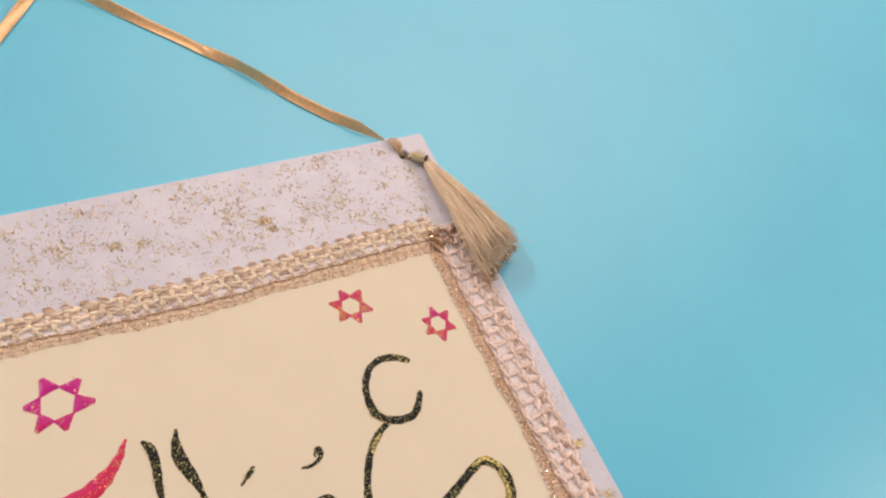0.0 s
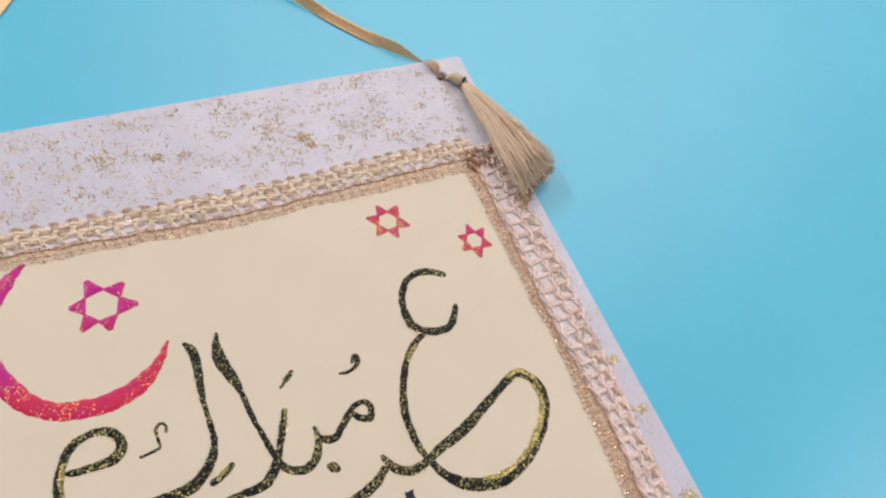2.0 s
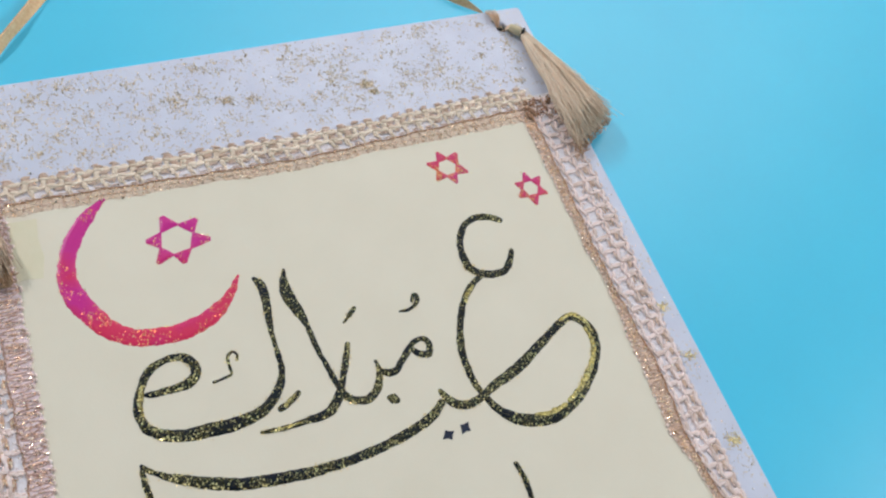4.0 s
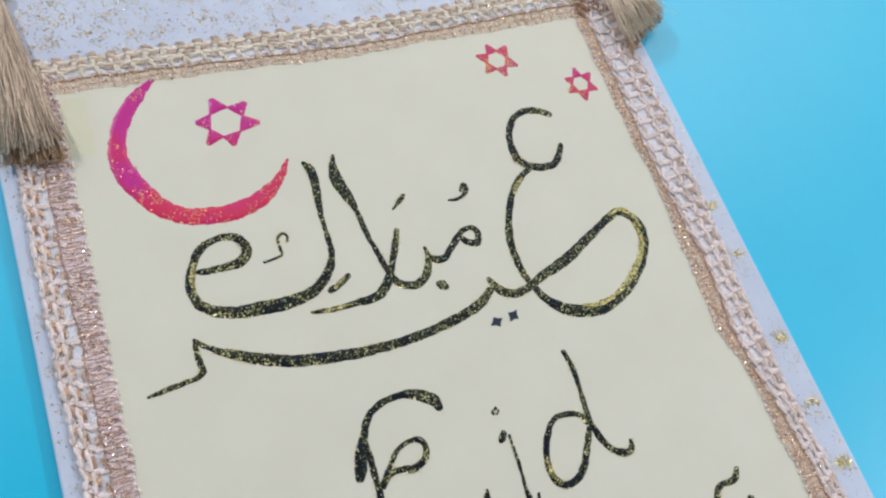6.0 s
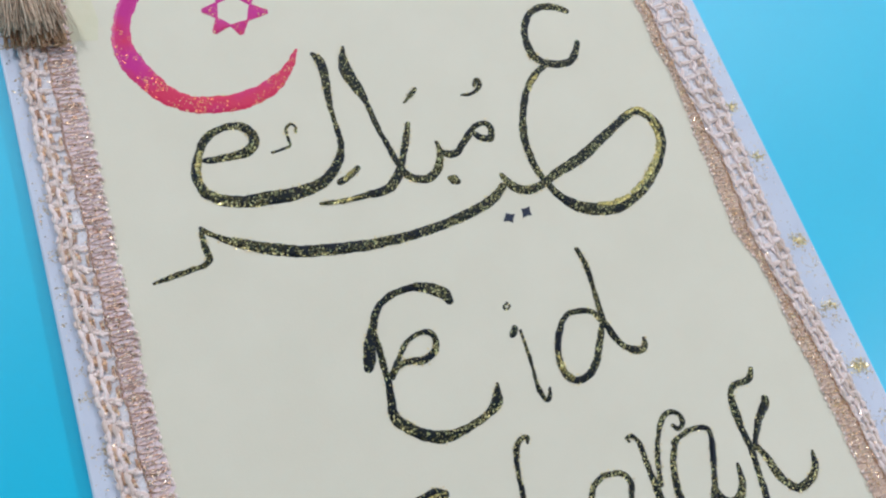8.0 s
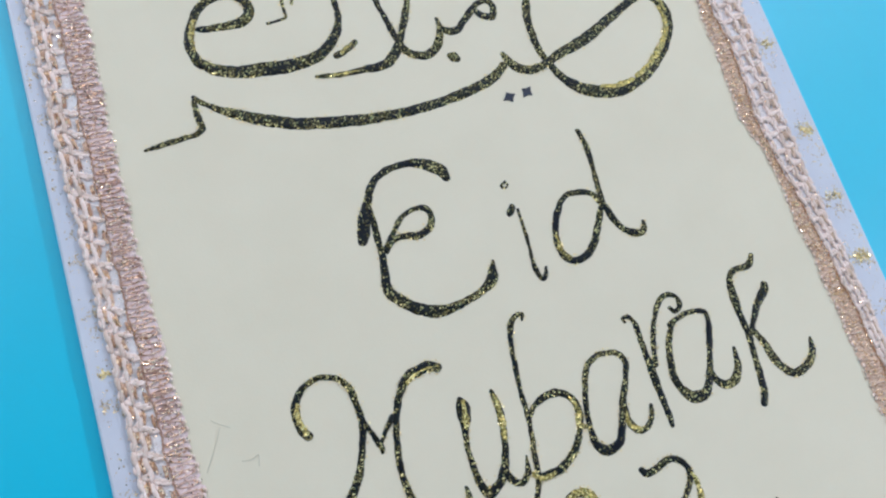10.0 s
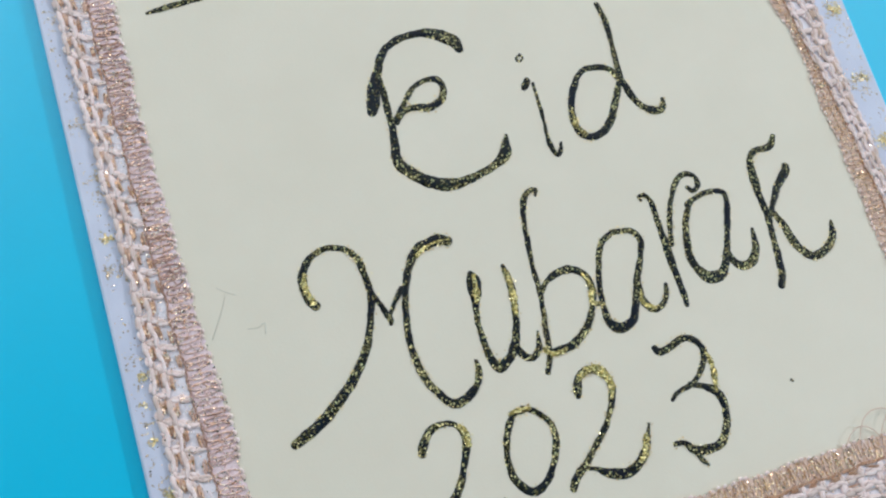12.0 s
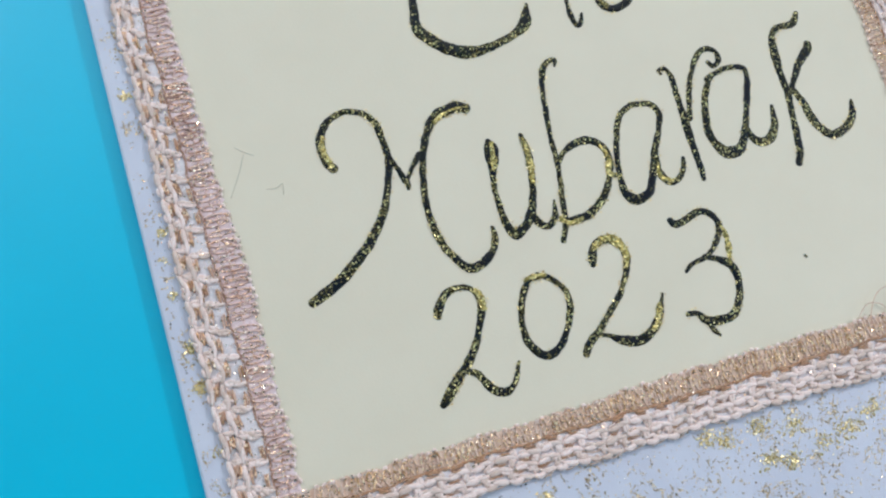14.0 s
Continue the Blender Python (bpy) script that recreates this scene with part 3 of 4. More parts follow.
for x, y, turn in ((15.4, -150.2, 0.3), (20.9, -149.7, 0.75)):
    spikes = [(x + r * math.cos(turn + k * math.pi / 4), y + r * math.sin(turn + k * math.pi / 4)) for k, r in enumerate((2.1, 1.1, 1.7, 1.2, 2.2, 1.0, 1.8, 1.1))]
    plate("painted_mark", spikes, [], TOP, TOP + 0.2, 0.06, NAVY, "small four-pointed navy painted mark")
letter("letter", "Arabic letter mim in black glitter paint",
    stroke([(14.8, -122.7, 1.8), (16.4, -124.3, 2.3), (18.8, -124.9, 2.2), (20.1, -122, 1.8), (18.9, -119.8, 1.8), (15.8, -120.1, 1.7), (13, -122.3, 2), (9.7, -125.3, 2), (7.6, -127.1, 2.2), (5.4, -127.3, 2.4), (3.5, -126.1, 1.7)]),
    stroke([(2.7, -122.5, 0.9), (2.8, -125.1, 1.7), (2.2, -127.6, 2.1), (-0.1, -131.3, 2.4), (-3.4, -133.1, 2.7), (-6.6, -132.4, 2.3), (-8.9, -130.6, 2.3), (-10.2, -127.9, 2.1)]))
letter("letter", "Arabic letters lam and alif in black glitter paint",
    stroke([(-14.5, -86.4, 0.8), (-15.7, -91, 2.9), (-15.7, -95.6, 3.9), (-14.3, -100.9, 3.3), (-13.3, -105.4, 1.9), (-12.5, -114.2, 1.6), (-11.3, -121.1, 1.6), (-10.4, -126, 1.9), (-9.5, -128.4, 1.8)]),
    stroke([(-3.5, -115, 1.5), (-5.2, -118.8, 2), (-7.3, -123, 1.9), (-9.9, -127.9, 2.2), (-13.3, -132.2, 3), (-16.7, -133.8, 2.7), (-21.5, -134, 2), (-27.3, -134.2, 1.5), (-32, -133.9, 1.3), (-34.8, -133.5, 1)]))
letter("painted_mark", "small dark painted mark flecked with gold",
    stroke([(2.2, -104.4, 1.2), (0.2, -106.2, 1.5), (-2.5, -108.3, 0.5)]))
letter("painted_mark", "small dark painted mark flecked with gold",
    stroke([(-21.7, -125.3, 1.6), (-24.6, -127.3, 1.8), (-28, -128.6, 1.8)]))
letter("painted_mark", "small dark painted mark flecked with gold",
    stroke([(15.2, -109.4, 0.8), (17.8, -109.6, 1.1), (20.5, -108.6, 1.2), (22.1, -106.6, 1.4), (21.5, -105.2, 1.3), (20, -107.1, 1.2)]))
letter("painted_mark", "small dark painted mark flecked with gold",
    stroke([(2.7, -134.5, 1.8), (3.7, -135.1, 3.3), (4.7, -135.9, 2.2)]))
letter("letter", "Arabic letter kaf in black glitter paint, gold flecked",
    stroke([(-23.9, -87, 1.3), (-22.5, -89.5, 2.9), (-22.3, -93.5, 2.6), (-23, -99.3, 2.3), (-23.7, -104.9, 1.5), (-23.9, -111.5, 1.5), (-24.1, -117, 1.8), (-26.3, -122, 2.5), (-30.1, -126, 3), (-35.2, -128.3, 3.5), (-41.8, -129, 4), (-48.7, -128.6, 4.1), (-54.7, -128.1, 3.6), (-59.6, -126.4, 3.3), (-63.4, -123.6, 2.8)]),
    stroke([(-63.4, -123.6, 2.8), (-64.6, -119.3, 2.5), (-63.9, -115.2, 2.5), (-61.7, -110.4, 2.3), (-58.9, -107, 2.3), (-54.2, -105.3, 2.1), (-49.7, -105.8, 2.5), (-47.2, -108.6, 2.8), (-47.7, -112.1, 2.9), (-50.7, -114.1, 2.9), (-55.7, -114.2, 2.2), (-59.6, -114.3, 1.9), (-61.5, -114, 1.5)]))
letter("painted_mark", "small dark painted mark flecked with gold",
    stroke([(-35.5, -111.1, 0.6), (-35, -109.2, 0.8), (-36.1, -108.1, 0.9), (-37.8, -109.4, 0.8), (-37.9, -112.7, 0.8), (-38.1, -114.5, 0.8), (-40.2, -115.2, 0.9), (-43.4, -115.5, 0.7)]))
letter("letter", "capital letter E in black and gold glitter paint",
    stroke([(-9.3, -169.2, 2.2), (-10.4, -166.6, 3.6), (-13.5, -164.4, 3.2), (-16.9, -163, 2.5), (-21.4, -162.9, 1.8), (-25.5, -163.9, 1.9), (-29.1, -166.3, 2), (-31.5, -170.5, 2.1), (-33.7, -174.6, 3.1), (-34.8, -178.2, 3.3), (-35.9, -181, 2.5)]),
    stroke([(-31.7, -172.7, 1.4), (-31.7, -176.6, 1.7), (-32, -181.1, 1.7), (-32.1, -185.6, 1.8), (-32.9, -190.7, 2.1), (-33.2, -195, 2.9), (-30.6, -198.3, 2.9), (-27.1, -201.2, 3.2), (-23.2, -202.9, 3.3), (-18.8, -203, 2.5), (-14.1, -202.2, 2), (-9.8, -200.7, 2), (-6.6, -198.7, 3.1), (-5.4, -196, 2), (-4.7, -193.8, 0.6)]),
    stroke([(-31, -184.3, 1.4), (-27.2, -179.9, 1.3), (-24.1, -176.7, 1.3), (-20.7, -175.5, 1.3), (-17.8, -175.8, 1.6), (-16.6, -178.4, 1.6), (-18, -181.2, 2), (-21.4, -182.6, 2), (-24.9, -182, 1.8), (-28, -182.3, 1.4), (-30.8, -184.9, 1.1)]))
letter("letter", "thin letter i in black and gold glitter paint",
    stroke([(5.7, -173.7, 0.6), (4.4, -174.6, 0.8), (5.1, -175.5, 0.8), (6.3, -174.8, 0.6), (5.7, -173.7, 0.7)]),
    stroke([(5.3, -180.9, 1.8), (4.4, -182.3, 2), (3.8, -182.9, 1.5)]),
    stroke([(6.6, -182.1, 0.9), (6.5, -186.7, 0.9), (6.2, -192.2, 0.9), (5.7, -196.7, 1.1), (5.9, -199.9, 1.3), (6.8, -201.9, 1.4), (8.1, -200.7, 1.2), (8.7, -199, 0.8)]))
letter("letter", "letter d in black and gold glitter paint",
    stroke([(29.8, -185.4, 1.7), (28.3, -182.6, 1.7), (24.6, -181.3, 1.6), (20.4, -181.7, 1.6), (16.8, -185.8, 1.8), (14.5, -190.9, 1.9), (14.1, -195.5, 1.9), (15.8, -198.8, 2.1), (19.7, -199.2, 2), (23.5, -196.5, 2.1), (26.2, -192.7, 2), (28.7, -188.4, 1.8), (30, -186.3, 1.5)]),
    stroke([(31.1, -164, 1.4), (31.9, -168.4, 1.7), (31.7, -173.4, 1.5), (31, -179.9, 1.5), (30.6, -185.6, 1.8), (31.5, -189.9, 2), (32.8, -193.1, 1.7), (35.2, -195.6, 2.2), (37.9, -196.5, 2), (39.5, -195.3, 1.6), (39.9, -193.4, 0.8)]))
letter("letter", "capital letter M in black and gold glitter paint",
    stroke([(-61.6, -223.7, 2.4), (-62.7, -221.8, 2.2), (-63.2, -218.6, 2.1), (-62.4, -215.3, 1.8), (-59.9, -212.4, 1.7), (-56.2, -211.1, 1.3), (-52.4, -212, 1.5), (-49.7, -214.7, 1.7), (-48.9, -219, 1.6), (-48.7, -223.9, 1.7), (-50.3, -229.8, 1.6), (-52.8, -235.4, 1.9), (-55.5, -239.4, 2.1), (-59.2, -243.2, 2.3), (-63.6, -246.8, 2.5), (-67.9, -249.6, 2.5), (-71.6, -251.3, 2.5), (-74.2, -252.3, 1.8)]),
    stroke([(-48.8, -222.5, 1.5), (-47.5, -226.3, 1.2), (-46, -230.8, 1.4), (-46.1, -232.2, 0.8)]),
    stroke([(-46.2, -230.8, 0.8), (-43.6, -227.2, 1.2), (-41.2, -224.6, 1.2)]),
    stroke([(-27.1, -216.5, 2.3), (-29.3, -215.6, 2.9), (-32.3, -216, 2.7), (-35.3, -216.7, 2.1), (-38.1, -220.1, 1.9), (-40.5, -225.1, 1.6), (-42.1, -231, 1.6), (-43, -237.1, 1.6), (-42.8, -242.6, 1.7), (-41.6, -247.4, 1.8), (-39.5, -251.2, 1.8), (-37.2, -253.6, 2.1), (-33.8, -253.1, 2.2), (-30.8, -251.1, 1.7), (-29.4, -248, 1.6), (-29.4, -245.5, 0.7)]))
letter("letter", "letter u in black and gold glitter paint",
    stroke([(-24.4, -225.3, 1.4), (-24.2, -227.5, 3.7), (-24.6, -230.2, 3.1), (-25.3, -232.9, 1.7), (-26.1, -236.9, 1.4), (-26.1, -241.8, 1.5), (-25.7, -245.9, 2), (-24.3, -248.6, 2.7), (-21.3, -247.2, 2.1), (-19, -244.3, 2.3), (-17.3, -240.4, 1.7), (-16.3, -235.7, 1.7), (-15.5, -230.9, 1.9), (-15.9, -227.2, 1.4), (-16.1, -225.5, 1)]),
    stroke([(-19, -244.3, 2), (-18, -247.3, 2), (-15.7, -248.6, 1.6), (-13.7, -247, 1.5), (-13.2, -245.3, 1.3), (-12.7, -243, 0.6)]))
letter("letter", "letter b in black and gold glitter paint",
    stroke([(-2.4, -210.8, 0.7), (-2, -209.4, 1.4), (-3.9, -209.4, 1.5), (-5.8, -211.4, 1.6), (-7.3, -216.2, 1.3), (-8.1, -221.9, 1.3), (-8.9, -228.2, 1.3), (-9, -233.1, 1.3), (-9.6, -237.9, 1.3), (-10.5, -242.6, 1.4), (-11.3, -247.9, 1.5), (-12.4, -251, 1.4), (-13.4, -253, 1.4)]),
    stroke([(-8.9, -234.6, 1.2), (-6.9, -232.3, 1.4), (-3.3, -230.7, 1.8), (0.4, -230.8, 2), (3.2, -232.9, 1.9), (4, -236.7, 1.8), (2.7, -240.6, 1.7), (-0, -244.8, 1.8), (-4.1, -247.9, 2.1), (-8.2, -248.8, 2), (-11.1, -248.6, 1.6)]))
letter("letter", "letter a in black and gold glitter paint",
    stroke([(13.6, -224.6, 1.6), (18.2, -225.1, 1.5), (20.4, -227.8, 1.6), (19.1, -232, 1.6), (16.3, -237.1, 1.8), (14, -242.3, 2), (11.6, -246.7, 2.1), (8.1, -247.8, 2.7), (5.7, -246, 2.2), (5.3, -242.1, 1.6), (6.3, -235.9, 1.5), (8, -230.5, 1.6), (10.2, -226.6, 1.6), (13.1, -224.7, 1.4)]),
    stroke([(16, -238.5, 1.5), (15.8, -242.8, 2.1), (17.6, -245.5, 1.7), (20, -245.4, 1.5), (22.2, -243.1, 1.5), (23, -240.4, 0.9)]))
letter("letter", "letter r in black and gold glitter paint",
    stroke([(24.4, -218.5, 0.8), (23.9, -217.6, 0.9), (25.5, -217.3, 1.3), (26.8, -219.6, 1.4), (26.7, -224.9, 1.6), (26.7, -230.2, 2), (26.6, -235.4, 2.2), (26.7, -240.6, 1.7), (26.8, -245.1, 1.6), (26.6, -246.9, 1.4)]),
    stroke([(28.2, -231.4, 1.5), (29.8, -225.7, 1.4), (32.3, -220.2, 1.4), (35.8, -215.6, 1.5), (38.7, -214.6, 1.4), (40.9, -216.1, 1.5), (40.8, -218.4, 1.4), (38.9, -219.5, 1.2), (37.8, -218.1, 1)]))
letter("letter", "letter a in black and gold glitter paint",
    stroke([(36, -222.7, 1.7), (39.4, -221.2, 1.4), (43.8, -220.7, 1.4), (47.1, -221.9, 1.5), (47, -224.7, 1.6), (45.2, -229.7, 1.8), (42.9, -235.2, 1.7), (40.9, -239.2, 2.1), (38.9, -241.7, 2.8), (35.2, -241.9, 3.2), (32.9, -239.3, 2.4), (32, -235.4, 2.1), (33, -229.6, 1.9), (34.8, -225.5, 1.8), (36.7, -222.5, 1.5)]),
    stroke([(42.3, -236.6, 1.5), (43.1, -239.5, 2.1), (45.4, -241.5, 2.3), (48.6, -240.5, 2.4), (50.6, -237.2, 2.1), (51.3, -232.8, 0.7)]))
letter("letter", "letter k in black and gold glitter paint",
    stroke([(67.1, -210.3, 1.3), (65.7, -212.4, 2.1), (63.5, -213.2, 1.8), (60.5, -213.1, 1.6), (57.9, -215.1, 1.9), (57.1, -220, 2.4), (56.8, -225.5, 2), (57, -231.1, 2), (56.1, -237.1, 1.8), (55.6, -242.4, 2), (54.7, -246.7, 2.1), (53.4, -248.9, 2)]),
    stroke([(67.3, -219, 2), (66.5, -220.7, 2.7), (62.8, -223.9, 2), (59.8, -227.9, 1.7), (57.9, -230.6, 1.6)]),
    stroke([(58.8, -230.3, 1.7), (60.5, -234.3, 2.1), (61.3, -238.5, 2.4), (63.2, -242.1, 2.3), (65.9, -244, 2.2), (69.9, -243, 2.3), (72.8, -240.7, 2.1), (73.8, -238.1, 1.4), (74.1, -236.2, 0.7)]))
letter("digit", "digit 2 in black and gold glitter paint",
    stroke([(-47.6, -262.5, 1.8), (-46.8, -260.5, 2.3), (-45, -258.3, 1.9), (-42.7, -257.3, 1.5), (-39.7, -257.5, 1.3), (-37.4, -259.6, 1.6), (-37.2, -263, 1.9), (-39, -267.2, 1.6), (-41.3, -271.3, 1.8), (-44.5, -275, 2.1), (-47.5, -277.4, 2.3), (-50, -280, 2.4), (-51.9, -281.8, 1.8)]),
    stroke([(-44.8, -276.2, 1), (-42.4, -277.2, 1.8), (-40.9, -280, 1.8), (-39.1, -282.2, 2), (-36.5, -282.8, 1.9), (-34.1, -280.8, 1.3), (-32.3, -277.1, 0.7)]))
letter("digit", "digit 0 in black and gold glitter paint",
    stroke([(-21.6, -259.6, 1.5), (-24.1, -259.7, 1.6), (-26.6, -262.4, 1.6), (-28.5, -266.7, 1.6), (-29.1, -271.3, 1.6), (-28.2, -274.9, 1.9), (-25.4, -277.7, 2.1), (-21.9, -276.6, 1.7), (-19, -273.3, 1.6), (-16.8, -269.1, 1.7), (-16.4, -265.1, 1.5), (-18, -261.9, 1.4), (-20.3, -260, 1.4), (-22.2, -259.2, 1.3)]))
letter("digit", "digit 2 in black and gold glitter paint",
    stroke([(-8, -260.4, 1.4), (-7.6, -258.4, 2.5), (-6.2, -255.9, 1.9), (-3.3, -255.1, 1.9), (-0.5, -256.6, 2), (0.7, -259.8, 1.9), (-0.4, -263.7, 1.6), (-3.7, -268.5, 1.5), (-7.7, -272.2, 1.5), (-11.4, -275.4, 1.7), (-14.7, -277.9, 2), (-16.1, -280, 1.9)]),
    stroke([(-12.4, -276.1, 1.1), (-9.1, -277.4, 1.2), (-6.1, -279.3, 2.3), (-1.9, -280.3, 2.5), (1.9, -278.6, 2.2), (4.6, -275.5, 1.7), (6.7, -271.2, 0.7)]))
letter("digit", "digit 3 in black and gold glitter paint",
    stroke([(14.4, -254.6, 1.5), (15.5, -256, 2), (18.9, -255.4, 1.8), (22.4, -254.4, 1.7), (25.5, -255.9, 1.7), (26.6, -259, 1.7), (24.8, -262.2, 1.5), (21.7, -265.1, 1.4), (19.1, -265.9, 1.2), (16.1, -266.5, 1.1), (14.5, -267.8, 1)]),
    stroke([(20.1, -265.4, 1.3), (24.2, -267.2, 1.8), (26.8, -270, 2.1), (26.8, -274.3, 2), (25.2, -278.2, 1.9), (22.7, -280.8, 2.2), (19.2, -281.1, 2.4), (15.6, -280.2, 2), (14, -278.1, 1.4), (11.4, -277.6, 1.4)]),
    stroke([(15.5, -280.6, 1.2), (16.9, -283.1, 1.3), (17.9, -284.6, 0.7)]))

# thicker gold glitter smeared over some strokes
for pts in ([(63.5, -126.6, 1.4), (67.6, -125.6, 2.0), (71.2, -128.6, 1.8), (72.2, -133.0, 1.6)],
            [(70.6, -131.0, 1.2), (70.8, -137.0, 1.9), (67.0, -143.2, 2.2), (61.0, -148.4, 2.0), (55.0, -151.8, 1.4)],
            [(43.0, -152.6, 1.2), (48.0, -153.4, 1.8), (53.5, -152.4, 1.5)],
            [(-6.6, -256.4, 1.6), (-3.3, -254.8, 2.1), (-0.3, -256.6, 2.2), (0.8, -260.0, 1.8), (-0.2, -263.0, 1.2)],
            [(-37.9, -258.8, 1.2), (-36.7, -260.8, 2.2), (-36.8, -263.4, 1.6)],
            [(1.6, -279.0, 1.2), (3.8, -276.8, 2.2), (5.2, -273.6, 1.4)],
            [(-25.4, -259.8, 0.9), (-22.6, -259.2, 1.4), (-20.4, -259.8, 1.0)],
            [(-63.6, -119.5, 1.2), (-63.8, -115.8, 1.6), (-62.0, -111.2, 1.3)],
            [(-26.8, -216.4, 1.4), (-29.5, -215.8, 2.0), (-33.0, -216.4, 1.6), (-36.0, -218.0, 1.2)],
            [(-23.9, -226.0, 1.2), (-24.2, -229.5, 2.0), (-25.0, -232.5, 1.2)],
            [(-15.9, -226.5, 1.0), (-15.6, -231.0, 1.6), (-16.6, -237.5, 1.4)],
            [(-61.9, -223.0, 1.6), (-63.0, -219.0, 1.6), (-62.3, -215.6, 1.0)],
            [(2.4, -232.2, 1.0), (4.0, -236.0, 1.5), (3.0, -240.0, 1.4), (5.6, -241.0, 1.2)],
            [(-12.5, -247.5, 1.2), (-10.5, -249.2, 1.6), (-7.0, -248.8, 1.2)],
            [(16.0, -240.0, 1.0), (15.6, -243.4, 1.6), (18.4, -245.6, 1.2)],
            [(-23.0, -125.8, 1.2), (-26.5, -128.1, 1.4)], [(-22.0, -134.0, 1.0), (-29.0, -134.2, 1.1), (-34.0, -133.6, 0.8)],
            [(41.0, -107.2, 1.0), (38.0, -109.6, 1.6), (36.2, -112.0, 1.2)],
            [(26.3, -258.0, 0.8), (27.6, -262.0, 1.2), (26.2, -269.0, 1.2)],
            [(14.6, -190.5, 1.0), (14.2, -195.3, 1.4), (15.8, -198.6, 1.4)]):
    smear = Shape()
    brush(smear, pts, 0.36, 0.16, random.Random(int(pts[0][0] * 7)))
    stray_glitter(part("gold_smear", smear, GOLDPAINT, hanging, "patch of dense gold glitter paint"), [pts], random.Random(int(pts[0][1] * 5)), 2.4)

CURVE = [(-59.8, -49.4, 1.6), (-66.2, -55.4, 4.4), (-71.3, -62.6, 4.8), (-74.1, -70.5, 5), (-74.1, -77.2, 6), (-71.7, -83.8, 6.3), (-67.5, -90.7, 5.8), (-62.3, -95.5, 5.3), (-55.5, -97.6, 5.4), (-48.8, -98.1, 5.4), (-42.2, -97, 5.3), (-36.3, -94.1, 4.5), (-31.4, -89.7, 2.5), (-28, -84.7, 0.8)]
moon = Shape()
brush(moon, CURVE, 0.16, 0.12, random.Random(5))
CRESCENT_OB = part("crescent_moon", moon, PINK, hanging, "pink and red glitter crescent moon")


stray_glitter(CRESCENT_OB, [CURVE], random.Random(9), 0.6)


def star(x, y, tips, hollow, paint, label):
    """A six-pointed outline star: tips as turn and reach, with an open six-sided middle."""
    rnd = random.Random(int(x * 10))
    ring, inner = [], []
    n = len(tips)
    for i, (turn, reach) in enumerate(tips):
        nxt = tips[(i + 1) % n]
        gap = (nxt[0] - turn + 540) % 360 - 180
        half, mean = turn + gap / 2, (reach + nxt[1]) / 2
        for t, r in ((turn + 4, reach * 0.97), (turn - 4, reach * 0.97)):
            ring.append((radians(t), r + rnd.uniform(-0.15, 0.15)))
            inner.append((radians(turn), mean * hollow * 0.87))
        ring.append((radians(half), mean * 0.58 + rnd.uniform(-0.15, 0.15)))
        inner.append((radians(half), mean * hollow * 1.02))
    ring.append(ring[0]), inner.append(inner[0])
    rows = []
    for f, z in ((0.0, -0.02), (0.08, 0.11), (0.5, 0.15), (0.92, 0.11), (1.0, -0.02)):
        rows.append([(x + (r * (1 - f) + q * f) * math.cos(a * (1 - f) + b * f if abs(a - b) < 3 else a),
                      y + (r * (1 - f) + q * f) * math.sin(a * (1 - f) + b * f if abs(a - b) < 3 else a), TOP + z) for (a, r), (b, q) in zip(ring, inner)])
    ob = part("star", Shape().grid(rows), paint, hanging, label)
    stray_glitter(ob, [[(x + r * math.cos(a), y + r * math.sin(a), 0.3) for a, r in ring]], rnd, 0.9)


star(-42.3, -68.5, [(104, 9.9), (38, 9.8), (-12, 10.5), (-86, 8.7), (-137, 9.7), (169, 9.2)], 0.50, PINK, "large pink glitter six-pointed star outline")
star(49.4, -63.4, [(101, 7.1), (42, 7.6), (-28, 7.7), (-81, 7.1), (-141, 7.1), (155, 7.4)], 0.43, REDPINK, "small pink and red six-pointed star outline")
star(74.8, -78.1, [(88, 6.7), (34, 6.6), (-33, 6.5), (-94, 7.2), (-154, 6.3), (148, 5.9)], 0.43, REDPINK, "small red six-pointed star outline with gold edge")


